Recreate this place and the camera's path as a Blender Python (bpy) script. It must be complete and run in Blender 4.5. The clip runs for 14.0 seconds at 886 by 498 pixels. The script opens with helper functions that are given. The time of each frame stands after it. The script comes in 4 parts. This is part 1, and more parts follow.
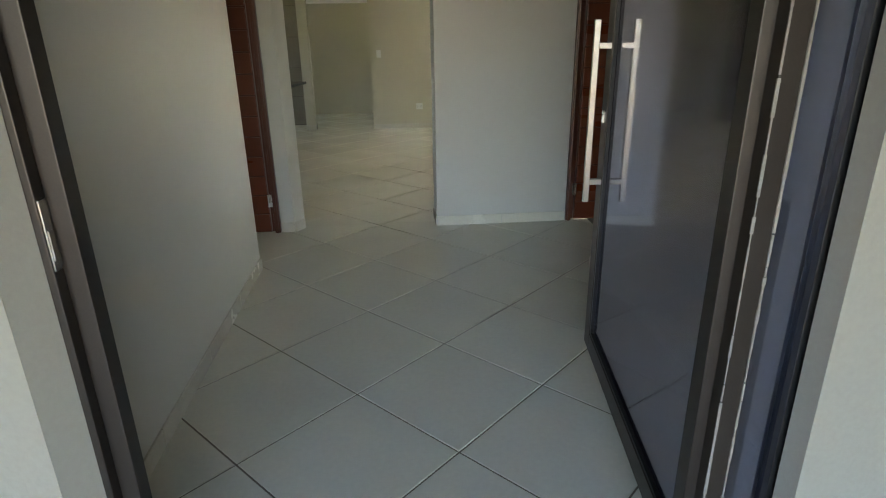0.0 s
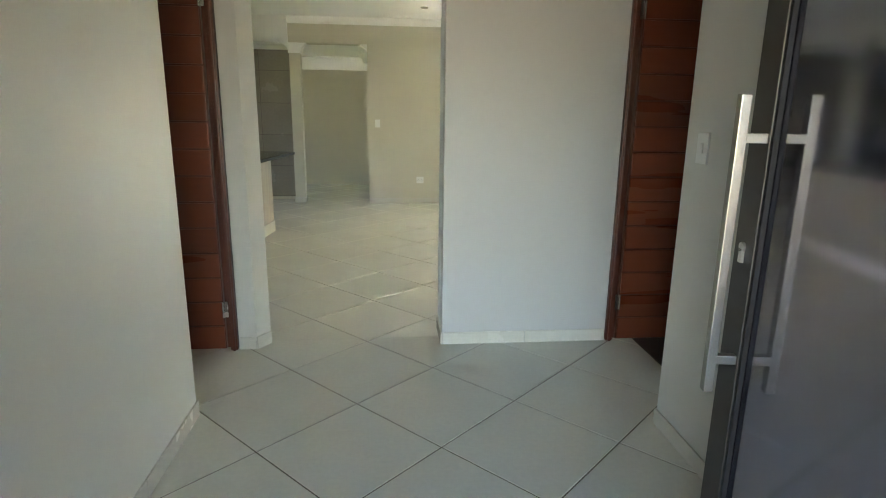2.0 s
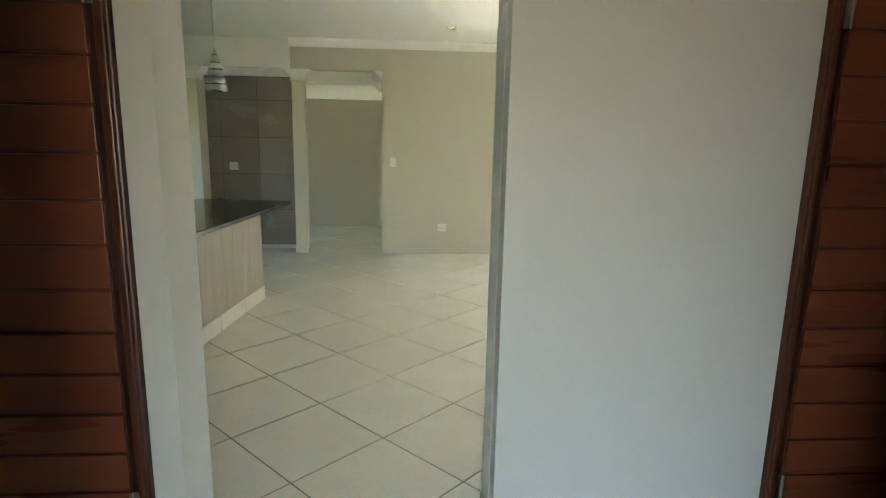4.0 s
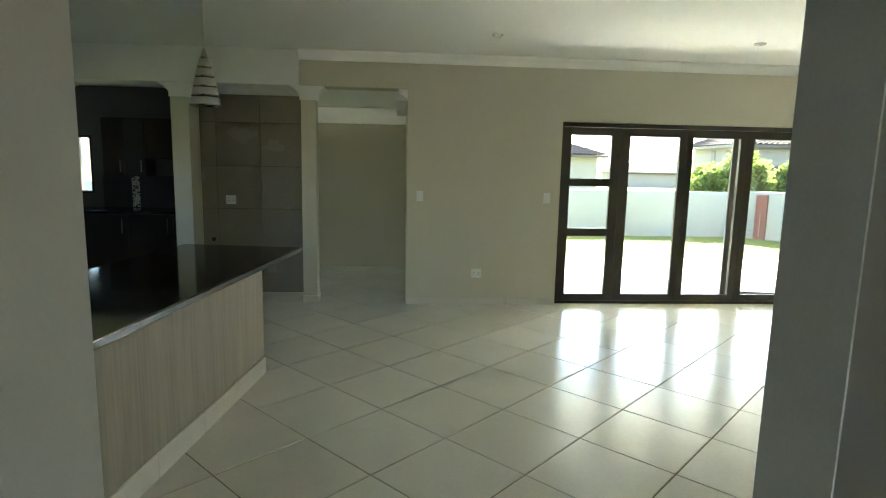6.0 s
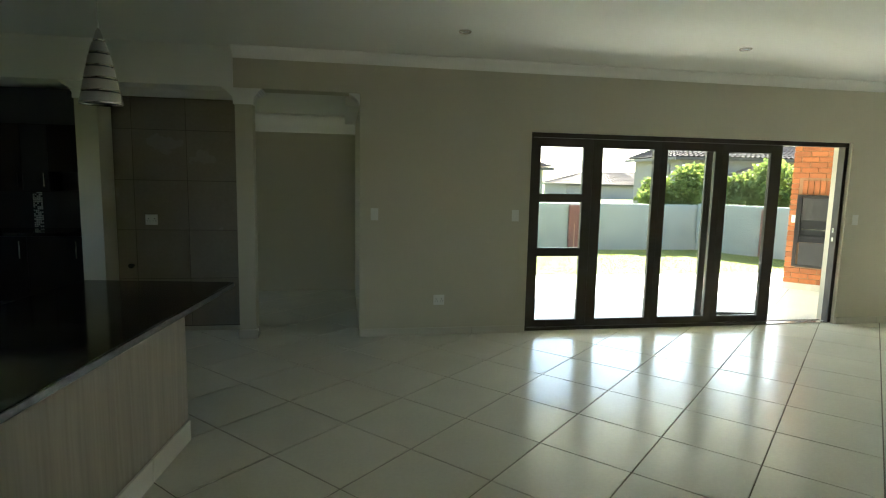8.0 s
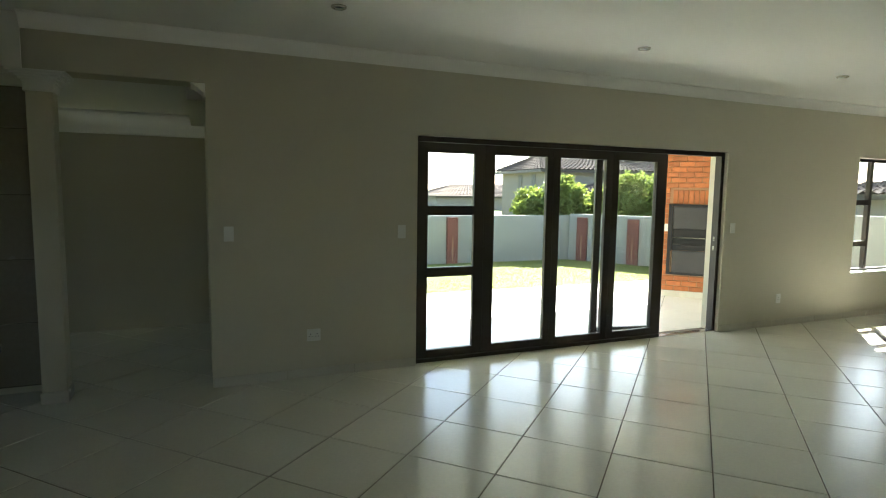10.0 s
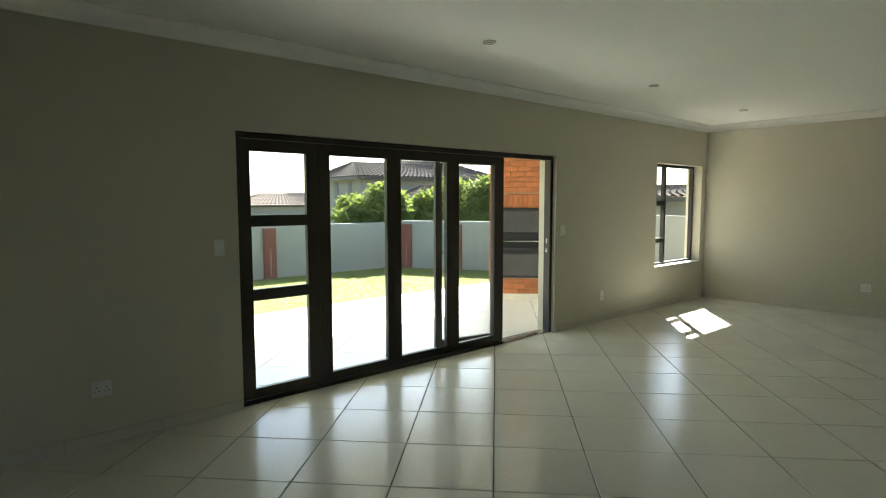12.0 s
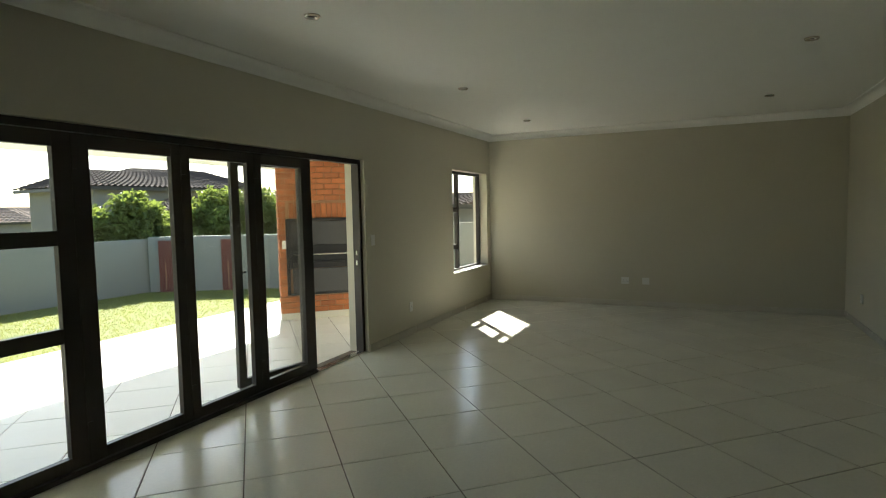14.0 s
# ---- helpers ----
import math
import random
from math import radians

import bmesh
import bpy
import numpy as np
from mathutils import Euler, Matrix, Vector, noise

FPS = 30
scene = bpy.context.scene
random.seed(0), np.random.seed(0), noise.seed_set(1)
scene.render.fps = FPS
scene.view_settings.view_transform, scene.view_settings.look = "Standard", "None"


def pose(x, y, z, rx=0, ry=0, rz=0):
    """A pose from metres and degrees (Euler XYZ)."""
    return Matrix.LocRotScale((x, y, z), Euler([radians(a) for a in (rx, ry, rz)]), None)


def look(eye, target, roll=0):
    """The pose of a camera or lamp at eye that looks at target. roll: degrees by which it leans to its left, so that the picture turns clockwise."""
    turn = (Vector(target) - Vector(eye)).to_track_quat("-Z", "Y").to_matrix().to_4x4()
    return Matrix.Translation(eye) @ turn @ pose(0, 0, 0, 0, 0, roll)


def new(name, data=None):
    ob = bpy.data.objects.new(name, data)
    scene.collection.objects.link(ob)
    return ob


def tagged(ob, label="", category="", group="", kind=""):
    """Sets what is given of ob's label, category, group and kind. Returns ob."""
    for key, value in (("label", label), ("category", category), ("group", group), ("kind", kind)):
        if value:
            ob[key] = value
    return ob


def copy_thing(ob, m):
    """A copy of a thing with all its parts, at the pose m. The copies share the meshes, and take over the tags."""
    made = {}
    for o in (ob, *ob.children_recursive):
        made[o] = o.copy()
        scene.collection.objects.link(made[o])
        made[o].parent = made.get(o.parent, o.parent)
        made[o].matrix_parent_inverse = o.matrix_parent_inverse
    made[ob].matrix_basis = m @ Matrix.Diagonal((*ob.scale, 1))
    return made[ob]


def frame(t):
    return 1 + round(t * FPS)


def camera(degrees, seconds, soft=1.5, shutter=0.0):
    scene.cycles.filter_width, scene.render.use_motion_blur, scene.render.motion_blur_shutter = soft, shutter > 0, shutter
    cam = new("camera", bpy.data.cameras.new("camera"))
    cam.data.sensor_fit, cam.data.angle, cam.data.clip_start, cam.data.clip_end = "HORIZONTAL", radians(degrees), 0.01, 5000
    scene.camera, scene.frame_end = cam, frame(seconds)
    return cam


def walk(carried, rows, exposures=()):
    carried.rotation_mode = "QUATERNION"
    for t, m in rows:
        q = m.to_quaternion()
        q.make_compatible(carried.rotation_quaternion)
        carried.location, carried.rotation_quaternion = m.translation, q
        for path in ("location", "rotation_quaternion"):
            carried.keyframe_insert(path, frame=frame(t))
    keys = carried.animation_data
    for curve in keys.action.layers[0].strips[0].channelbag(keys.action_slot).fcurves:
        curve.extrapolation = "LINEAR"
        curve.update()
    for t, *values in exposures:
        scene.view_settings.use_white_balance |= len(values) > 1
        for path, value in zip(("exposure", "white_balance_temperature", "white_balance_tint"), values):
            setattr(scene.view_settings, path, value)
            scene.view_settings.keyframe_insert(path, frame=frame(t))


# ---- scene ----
cam = camera(75.7, 14.0, soft=1.1)
PATH = [
    (0, (0.397, -0.183, 1.424), (0.567, 1.69, 0.741), -0.9),
    (0.5, (0.396, 0.128, 1.403), (0.573, 2.025, 0.794), -0.6),
    (1, (0.367, 0.365, 1.427), (0.563, 2.273, 0.859), 0.4),
    (1.5, (0.413, 0.668, 1.43), (0.607, 2.591, 0.916), 0.4),
    (2, (0.419, 0.901, 1.452), (0.613, 2.835, 0.982), 0.8),
    (2.5, (0.404, 1.254, 1.509), (0.593, 3.2, 1.088), 0.7),
    (3, (0.406, 1.558, 1.527), (0.591, 3.511, 1.14), 0.9),
    (3.2, (0.442, 1.716, 1.572), (0.606, 3.668, 1.166), 0.8),
    (5.5, (0.17, 3.356, 1.613), (0.308, 5.327, 1.302), 1.1),
    (6, (0.087, 3.625, 1.61), (0.232, 5.598, 1.316), 1.2),
    (6.5, (0.055, 3.838, 1.646), (0.2, 5.812, 1.357), 1.3),
    (7, (-0.007, 4.049, 1.618), (0.161, 6.023, 1.347), 1.3),
    (7.5, (-0.05, 4.201, 1.609), (0.198, 6.169, 1.353), 1.3),
    (8, (-0.014, 4.365, 1.634), (0.328, 6.319, 1.383), 1.2),
    (8.2, (0.011, 4.431, 1.615), (0.379, 6.382, 1.373), 1.1),
    (10.3, (0.098, 5.273, 1.609), (0.925, 7.082, 1.406), 0.7),
    (10.5, (0.085, 5.293, 1.629), (0.946, 7.086, 1.42), 0.6),
    (11, (0.107, 5.487, 1.589), (1.135, 7.192, 1.402), 0.4),
    (11.5, (0.159, 5.68, 1.579), (1.351, 7.276, 1.402), 0.1),
    (12, (0.222, 5.879, 1.586), (1.54, 7.374, 1.419), -0.1),
    (12.5, (0.245, 6.116, 1.587), (1.692, 7.487, 1.42), -0.4),
    (13, (0.299, 6.269, 1.571), (1.897, 7.462, 1.414), -0.5),
    (13.5, (0.388, 6.511, 1.568), (2.108, 7.52, 1.422), -0.9),
    (14, (0.416, 6.712, 1.558), (2.227, 7.548, 1.42), -1.2),
]
walk(cam, [(t, look(eye, target, roll)) for t, eye, target, roll in PATH],
    [(0, 4.72, 6800, 13), (1.5, 5.53, 6600, 11), (3.2, 5.57, 6550, 11), (5.5, 4.9, 6250, 4), (7.0, 3.92, 6200, 2), (8.0, 3.55, 6200, 0), (11.0, 2.96, 6150, 2), (12.5, 2.63, 6200, 2), (14, 2.2, 6300, 3)])

# ---- world and light ----
world = bpy.data.worlds.new("world")
scene.world = world
world.use_nodes = True
wn = world.node_tree.nodes
sky = wn.new("ShaderNodeTexSky")
sky.sky_type = "NISHITA"
sky.sun_disc = False
SUN = Vector((0.97, 0.81, 1.0)).normalized()
sky.sun_elevation = math.asin(SUN.z)
sky.sun_rotation = math.atan2(SUN.x, SUN.y)
world.node_tree.links.new(sky.outputs[0], wn["Background"].inputs[0])
wn["Background"].inputs[1].default_value = 0.088
sun = new("sun", bpy.data.lights.new("sun", "SUN"))
sun.data.energy = 5.0
sun.data.angle = radians(0.5)
sun.data.color = (1.0, 0.95, 0.87)
sun.matrix_world = look(SUN * 50, (0, 0, 0))

# ---- materials ----
def nodes_of(name):
    m = bpy.data.materials.new(name)
    m.use_nodes = True
    return m, m.node_tree.nodes, m.node_tree.links, m.node_tree.nodes["Principled BSDF"]


def surface(name, color, rough=0.6, metal=0.0, vary=0.08, scale=3.0, fine=60.0, bump=0.05, spread=0.0, stretch=(1, 1, 1), dist=0.004, spec=0.5):
    """Two scales of noise in colour, fine relief, and a shift for each object."""
    m, n, l, b = nodes_of(name)
    tc = n.new("ShaderNodeTexCoord")
    mp = n.new("ShaderNodeMapping")
    mp.inputs["Scale"].default_value = stretch
    geo = n.new("ShaderNodeNewGeometry")
    l.new(geo.outputs["Position"], mp.inputs["Vector"])
    big = n.new("ShaderNodeTexNoise")
    big.inputs["Scale"].default_value = scale
    big.inputs["Detail"].default_value = 4
    l.new(mp.outputs[0], big.inputs["Vector"])
    small = n.new("ShaderNodeTexNoise")
    small.inputs["Scale"].default_value = fine
    small.inputs["Detail"].default_value = 3
    l.new(mp.outputs[0], small.inputs["Vector"])
    add = n.new("ShaderNodeMath")
    add.operation = "ADD"
    l.new(big.outputs["Fac"], add.inputs[0])
    l.new(small.outputs["Fac"], add.inputs[1])
    ramp = n.new("ShaderNodeMapRange")
    ramp.inputs["From Min"].default_value = 0.6
    ramp.inputs["From Max"].default_value = 1.4
    ramp.inputs["To Min"].default_value = 1 - vary
    ramp.inputs["To Max"].default_value = 1 + vary
    l.new(add.outputs[0], ramp.inputs["Value"])
    hsv = n.new("ShaderNodeHueSaturation")
    hsv.inputs["Color"].default_value = (*color, 1)
    val = ramp.outputs[0]
    if spread:
        info = n.new("ShaderNodeObjectInfo")
        r2 = n.new("ShaderNodeMapRange")
        r2.inputs["To Min"].default_value = 1 - spread
        r2.inputs["To Max"].default_value = 1 + spread
        l.new(info.outputs["Random"], r2.inputs["Value"])
        mul = n.new("ShaderNodeMath")
        mul.operation = "MULTIPLY"
        l.new(val, mul.inputs[0])
        l.new(r2.outputs[0], mul.inputs[1])
        val = mul.outputs[0]
    l.new(val, hsv.inputs["Value"])
    l.new(hsv.outputs[0], b.inputs["Base Color"])
    rr = n.new("ShaderNodeMapRange")
    rr.inputs["To Min"].default_value = max(0.02, rough - 0.08)
    rr.inputs["To Max"].default_value = min(1, rough + 0.08)
    l.new(big.outputs["Fac"], rr.inputs["Value"])
    l.new(rr.outputs[0], b.inputs["Roughness"])
    b.inputs["Metallic"].default_value = metal
    b.inputs["Specular IOR Level"].default_value = spec
    if bump:
        bp = n.new("ShaderNodeBump")
        bp.inputs["Strength"].default_value = bump
        bp.inputs["Distance"].default_value = dist
        l.new(small.outputs["Fac"], bp.inputs["Height"])
        l.new(bp.outputs[0], b.inputs["Normal"])
    return m


def glass(name, tint, base=0.04, grow=0.9, power=5.0, sheen=(1, 1, 1), rough=0.01):
    """Thin pane: clear or tinted, with a mirror sheen that grows towards grazing angles."""
    m, n, l, b = nodes_of(name)
    n.remove(b)
    clear = n.new("ShaderNodeBsdfTransparent")
    clear.inputs[0].default_value = (*tint, 1)
    gloss = n.new("ShaderNodeBsdfGlossy")
    gloss.inputs["Color"].default_value = (*sheen, 1)
    gloss.inputs["Roughness"].default_value = rough
    lw = n.new("ShaderNodeLayerWeight")
    lw.inputs["Blend"].default_value = 0.5
    pw = n.new("ShaderNodeMath")
    pw.operation = "POWER"
    pw.inputs[1].default_value = power
    l.new(lw.outputs["Facing"], pw.inputs[0])
    ma = n.new("ShaderNodeMath")
    ma.operation = "MULTIPLY_ADD"
    ma.inputs[1].default_value = grow
    ma.inputs[2].default_value = base
    l.new(pw.outputs[0], ma.inputs[0])
    mix = n.new("ShaderNodeMixShader")
    l.new(ma.outputs[0], mix.inputs[0])
    l.new(clear.outputs[0], mix.inputs[1])
    l.new(gloss.outputs[0], mix.inputs[2])
    l.new(mix.outputs[0], n["Material Output"].inputs[0])
    return m


def leafy(name, color, glow):
    """Leaf with light passing through it."""
    m = surface(name, color, 0.45, vary=0.35, scale=2.0, fine=8, bump=0.0)
    n, l = m.node_tree.nodes, m.node_tree.links
    tr = n.new("ShaderNodeBsdfTranslucent")
    tr.inputs[0].default_value = (*glow, 1)
    add = n.new("ShaderNodeMixShader")
    add.inputs[0].default_value = 0.42
    l.new(n["Principled BSDF"].outputs[0], add.inputs[1])
    l.new(tr.outputs[0], add.inputs[2])
    l.new(add.outputs[0], n["Material Output"].inputs[0])
    return m


WALL = surface("taupe_wall_paint", (0.61, 0.575, 0.465), 0.62, vary=0.03, scale=1.2, fine=180, bump=0.08)
HALLW = surface("pale_grey_wall_paint", (0.66, 0.64, 0.58), 0.45, vary=0.03, scale=1.0, fine=160, bump=0.08)
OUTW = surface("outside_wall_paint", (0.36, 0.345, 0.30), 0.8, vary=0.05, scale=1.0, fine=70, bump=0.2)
WHITE = surface("white_ceiling_paint", (0.90, 0.89, 0.85), 0.7, vary=0.02, scale=1.5, fine=150, bump=0.05)
CHARCOAL = surface("charcoal_wall_paint", (0.12, 0.118, 0.125), 0.5, vary=0.08, scale=1.0, fine=120, bump=0.08)
PLINTH = surface("white_plinth_tile", (0.80, 0.775, 0.70), 0.22, vary=0.04, bump=0.01)
PULL = surface("satin_steel_pull", (0.33, 0.31, 0.26), 0.32, metal=1.0, vary=0.10, scale=6, fine=220, bump=0.02)
TRIM = surface("white_trim_paint", (0.78, 0.77, 0.72), 0.4, vary=0.03, bump=0.02)
TILE = surface("cream_ceramic_tile", (0.70, 0.68, 0.585), 0.21, vary=0.05, scale=2.2, fine=45, bump=0.012, spread=0.03, dist=0.001, spec=0.32)
GROUT = surface("grey_brown_grout", (0.17, 0.14, 0.11), 0.9, vary=0.15, bump=0.2)
SKIRT = surface("cream_tile_skirting", (0.66, 0.63, 0.55), 0.25, vary=0.04, bump=0.01)
FRAME = surface("dark_bronze_aluminium", (0.046, 0.038, 0.033), 0.4, metal=0.4, vary=0.1, fine=300, bump=0.02)
GRANITE = surface("black_granite", (0.012, 0.012, 0.013), 0.06, vary=0.5, scale=30, fine=400, bump=0.0)
GRANITE_EDGE = surface("grey_granite_edge", (0.09, 0.09, 0.095), 0.2, vary=0.3, scale=30, fine=400, bump=0.0)
# Same grain as the counter laminate, in a darker tone.
CABWOOD = surface("darker_oak_laminate", (0.22, 0.19, 0.15), 0.5, vary=0.22, scale=7, fine=40, bump=0.05, stretch=(1, 1, 0.05))
PRIMER = surface("blue_grey_primer", (0.68, 0.71, 0.70), 0.6, vary=0.06, scale=2, fine=120, bump=0.08)
LAMINATE = surface("pale_oak_laminate", (0.37, 0.335, 0.275), 0.5, vary=0.22, scale=7, fine=40, bump=0.05, stretch=(1, 1, 0.05))
MAHOGANY = surface("mahogany_stain", (0.165, 0.043, 0.019), 0.30, spread=0.14, vary=0.08, scale=5, fine=50, bump=0.05, stretch=(0.12, 1, 1))
MAHOGANY_V = surface("mahogany_frame", (0.095, 0.025, 0.012), 0.32, vary=0.3, scale=5, fine=50, bump=0.05, stretch=(1, 1, 0.08))
STEEL = surface("brushed_steel", (0.62, 0.60, 0.56), 0.25, metal=1.0, vary=0.06, fine=200, bump=0.02)
PLASTIC = surface("white_plastic", (0.80, 0.80, 0.76), 0.35, vary=0.02, bump=0.0)
DARKCUP = surface("dark_wenge_cupboard", (0.02, 0.014, 0.011), 0.3, vary=0.3, fine=40, stretch=(1, 1, 0.08), bump=0.03)
GREYTILE = surface("taupe_wall_tile", (0.31, 0.28, 0.225), 0.25, vary=0.08, scale=3, fine=30, bump=0.01, spread=0.04)
BRICK = surface("orange_face_brick", (0.37, 0.125, 0.043), 0.85, vary=0.28, scale=12, fine=120, bump=0.4, spread=0.22)
MORTAR = surface("mortar", (0.36, 0.22, 0.13), 0.95, vary=0.15, fine=150, bump=0.3)
MORTARG = surface("old_plaster_smear", (0.30, 0.28, 0.26), 0.9, vary=0.3, fine=120, bump=0.3)
REDBRICK = surface("red_brown_pier_paint", (0.14, 0.05, 0.035), 0.8, vary=0.2, fine=60, bump=0.3)
PLASTER = surface("grey_green_plaster", (0.245, 0.255, 0.225), 0.85, vary=0.08, scale=0.8, fine=60, bump=0.2)
HOUSEP = surface("beige_house_plaster", (0.215, 0.19, 0.165), 0.85, vary=0.08, scale=0.5, fine=30, bump=0.2)
# Far roofs: pale brown, with distance haze mixed into the colour.
ROOFFAR = surface("hazed_pale_roof_tile", (0.20, 0.155, 0.125), 0.9, spec=0.1, vary=0.2, scale=1.0, fine=10, bump=0.2)
ROOFT = surface("brown_roof_tile", (0.085, 0.064, 0.053), 0.9, spec=0.1, vary=0.25, scale=1.5, fine=12, bump=0.2)
GRASS = surface("lawn_grass", (0.135, 0.15, 0.028), 0.9, vary=0.3, scale=1.3, fine=40, bump=0.6, dist=0.03)
LEAF = leafy("leaf_green", (0.098, 0.135, 0.028), (0.24, 0.29, 0.055))
BLADE = leafy("grass_blade", (0.17, 0.18, 0.034), (0.36, 0.37, 0.06))
BARK = surface("bark", (0.10, 0.07, 0.05), 0.9, vary=0.3, bump=0.3)
BLACKM = surface("black_steel", (0.022, 0.022, 0.024), 0.5, metal=0.3, vary=0.15, bump=0.03)
GREYM = surface("grey_powder_coat", (0.058, 0.057, 0.059), 0.42, metal=0.2, vary=0.12, bump=0.02)
PAVE = surface("patio_tile", (0.66, 0.63, 0.56), 0.35, vary=0.06, scale=2, fine=45, bump=0.03, spread=0.04)
PORCHT = surface("dimmed_porch_floor", (0.28, 0.245, 0.18), 0.45, vary=0.08, scale=2, fine=45, bump=0.03)
WARM_BOUNCE = surface("warm_bounce_ground", (0.22, 0.165, 0.10), 0.85, vary=0.2, scale=1.0, fine=30, bump=0.3)
FLOOR_SHADE = surface("lobby_floor_shade", (0.03, 0.02, 0.015), 0.4, vary=0.3, stretch=(1, 0.1, 1), bump=0.05)
GLASS = glass("clear_glass", (0.985, 0.99, 0.985))
DARKPANE = glass("dark_sidelight_glass", (0.45, 0.48, 0.60), 0.5, 0.4, 4.0, (0.72, 0.77, 1.0), 0.08)
TINT = glass("tinted_door_glass", (0.42, 0.43, 0.48), 0.38, 0.33, 3.0, (0.74, 0.74, 0.90), 0.08)


def patchy(name, low, high, edge):
    """Wall paint whose fresh upper coat ends in an uneven edge."""
    m = surface(name, low, 0.45, vary=0.03, scale=1.0, fine=160, bump=0.08)
    n, l = m.node_tree.nodes, m.node_tree.links
    geo = n.new("ShaderNodeNewGeometry")
    sep = n.new("ShaderNodeSeparateXYZ")
    l.new(geo.outputs["Position"], sep.inputs[0])
    noi = n.new("ShaderNodeTexNoise")
    noi.inputs["Scale"].default_value = 4.0
    noi.inputs["Detail"].default_value = 5
    l.new(geo.outputs["Position"], noi.inputs["Vector"])
    a = n.new("ShaderNodeMath")
    a.operation = "MULTIPLY_ADD"
    a.inputs[1].default_value = 0.22
    l.new(noi.outputs["Fac"], a.inputs[0])
    l.new(sep.outputs["Z"], a.inputs[2])
    r = n.new("ShaderNodeMapRange")
    r.inputs["From Min"].default_value = edge + 0.105
    r.inputs["From Max"].default_value = edge + 0.125
    l.new(a.outputs[0], r.inputs["Value"])
    mix = n.new("ShaderNodeMix")
    mix.data_type = "RGBA"
    mix.inputs["A"].default_value = (*low, 1)
    mix.inputs["B"].default_value = (*high, 1)
    l.new(r.outputs[0], mix.inputs["Factor"])
    l.new(mix.outputs["Result"], n["Hue/Saturation/Value"].inputs["Color"])
    return m


PATCHY = patchy("hall_paint_unfinished", (0.55, 0.54, 0.52), (0.72, 0.69, 0.60), 2.11)

# ---- helpers of this scene ----
def box(bm, x0, x1, y0, y1, z0, z1, bevel=0.0):
    r = bmesh.ops.create_cube(bm, size=1.0)
    vs = r["verts"]
    for v in vs:
        v.co = Vector(((x0 + x1) / 2 + v.co.x * (x1 - x0), (y0 + y1) / 2 + v.co.y * (y1 - y0), (z0 + z1) / 2 + v.co.z * (z1 - z0)))
    if bevel:
        es = list({e for v in vs for e in v.link_edges})
        bmesh.ops.bevel(bm, geom=es, offset=bevel, segments=2, affect="EDGES", profile=0.6)
    return vs


def boxes(*rows, bevel=0.0):
    bm = bmesh.new()
    for r in rows:
        box(bm, *r, bevel=bevel)
    return bm


def tube(bm, p, q, r0, r1=None, sides=14):
    p, q = Vector(p), Vector(q)
    d = q - p
    m = Matrix.Translation((p + q) / 2) @ d.to_track_quat("Z", "Y").to_matrix().to_4x4()
    bmesh.ops.create_cone(bm, cap_ends=True, segments=sides, radius1=r0, radius2=r0 if r1 is None else r1, depth=d.length, matrix=m)


def lathe(profile, sides=32):
    """A closed turned shape from (radius, height) pairs."""
    bm = bmesh.new()
    rings = []
    for r, z in profile:
        rings.append([bm.verts.new((r * math.cos(2 * math.pi * k / sides), r * math.sin(2 * math.pi * k / sides), z)) for k in range(sides)])
    for a, b in zip(rings, rings[1:]):
        for k in range(sides):
            bm.faces.new((a[k], a[(k + 1) % sides], b[(k + 1) % sides], b[k])).smooth = True
    return bm


def part(name, bm, material, parent=None, label=""):
    me = bpy.data.meshes.new(name)
    bmesh.ops.recalc_face_normals(bm, faces=bm.faces)
    bm.to_mesh(me)
    bm.free()
    me.materials.append(material)
    ob = new(name, me)
    if parent is not None:
        ob.parent = parent
        ob.matrix_parent_inverse = parent.matrix_world.inverted()
    if label:
        ob["label"] = label
    return ob


def thing(name, label, category, m=None, group="", kind=""):
    ob = new(name)
    ob.empty_display_size = 0.1
    if m is not None:
        ob.matrix_world = m
    return tagged(ob, label, category, group, kind)


def piece(name, bm, material, parent, label=""):
    """A part modelled in its parent's own axes."""
    ob = part(name, bm, material, None, label)
    ob.parent = parent
    return ob


def structure(name, bm, material, label, category):
    return tagged(part(name, bm, material), label, category, kind="structure")


# ---- plan ----
CEIL = 2.79
FAR = 10.08          # inner face of the far wall
OUT = 10.33          # its outer face
NEAR0, NEAR1 = 4.30, 4.585   # wall between hall and living room
LEFT, RIGHT = -4.25, 9.67
HL, HR = -0.505, 1.70  # hall walls
FRONT = 0.935          # plane of the front door
DOORH = 2.25

# ---- structure: walls ----
wall_north = structure("wall_north", boxes(
    (0.14, 1.89, FAR, OUT, 0, CEIL),
    (1.89, 5.71, FAR, OUT, 2.115, CEIL),
    (5.71, 8.08, FAR, OUT, 0, CEIL),
    (8.08, 9.52, FAR, OUT, 0, 0.60), (8.08, 9.52, FAR, OUT, 2.14, CEIL),
    (9.52, RIGHT + 0.25, FAR, OUT, 0, CEIL),
    (-1.03, 0.14, FAR, OUT, 2.42, CEIL)), WALL, "taupe painted wall with a wide folding door opening", "wall")
structure("wall_east", boxes((RIGHT, RIGHT + 0.25, 4.6, FAR, 0, CEIL)), WALL, "taupe painted end wall of the living room", "wall")
structure("wall_south", boxes((2.9, RIGHT, 4.72, 4.98, 0, CEIL)), WALL, "taupe painted wall opposite the folding doors", "wall")
structure("wall_stub", boxes((0.76, 1.835, NEAR0, NEAR1, 0, CEIL)), PATCHY, "pale wall with an unfinished paint edge near the top", "wall")
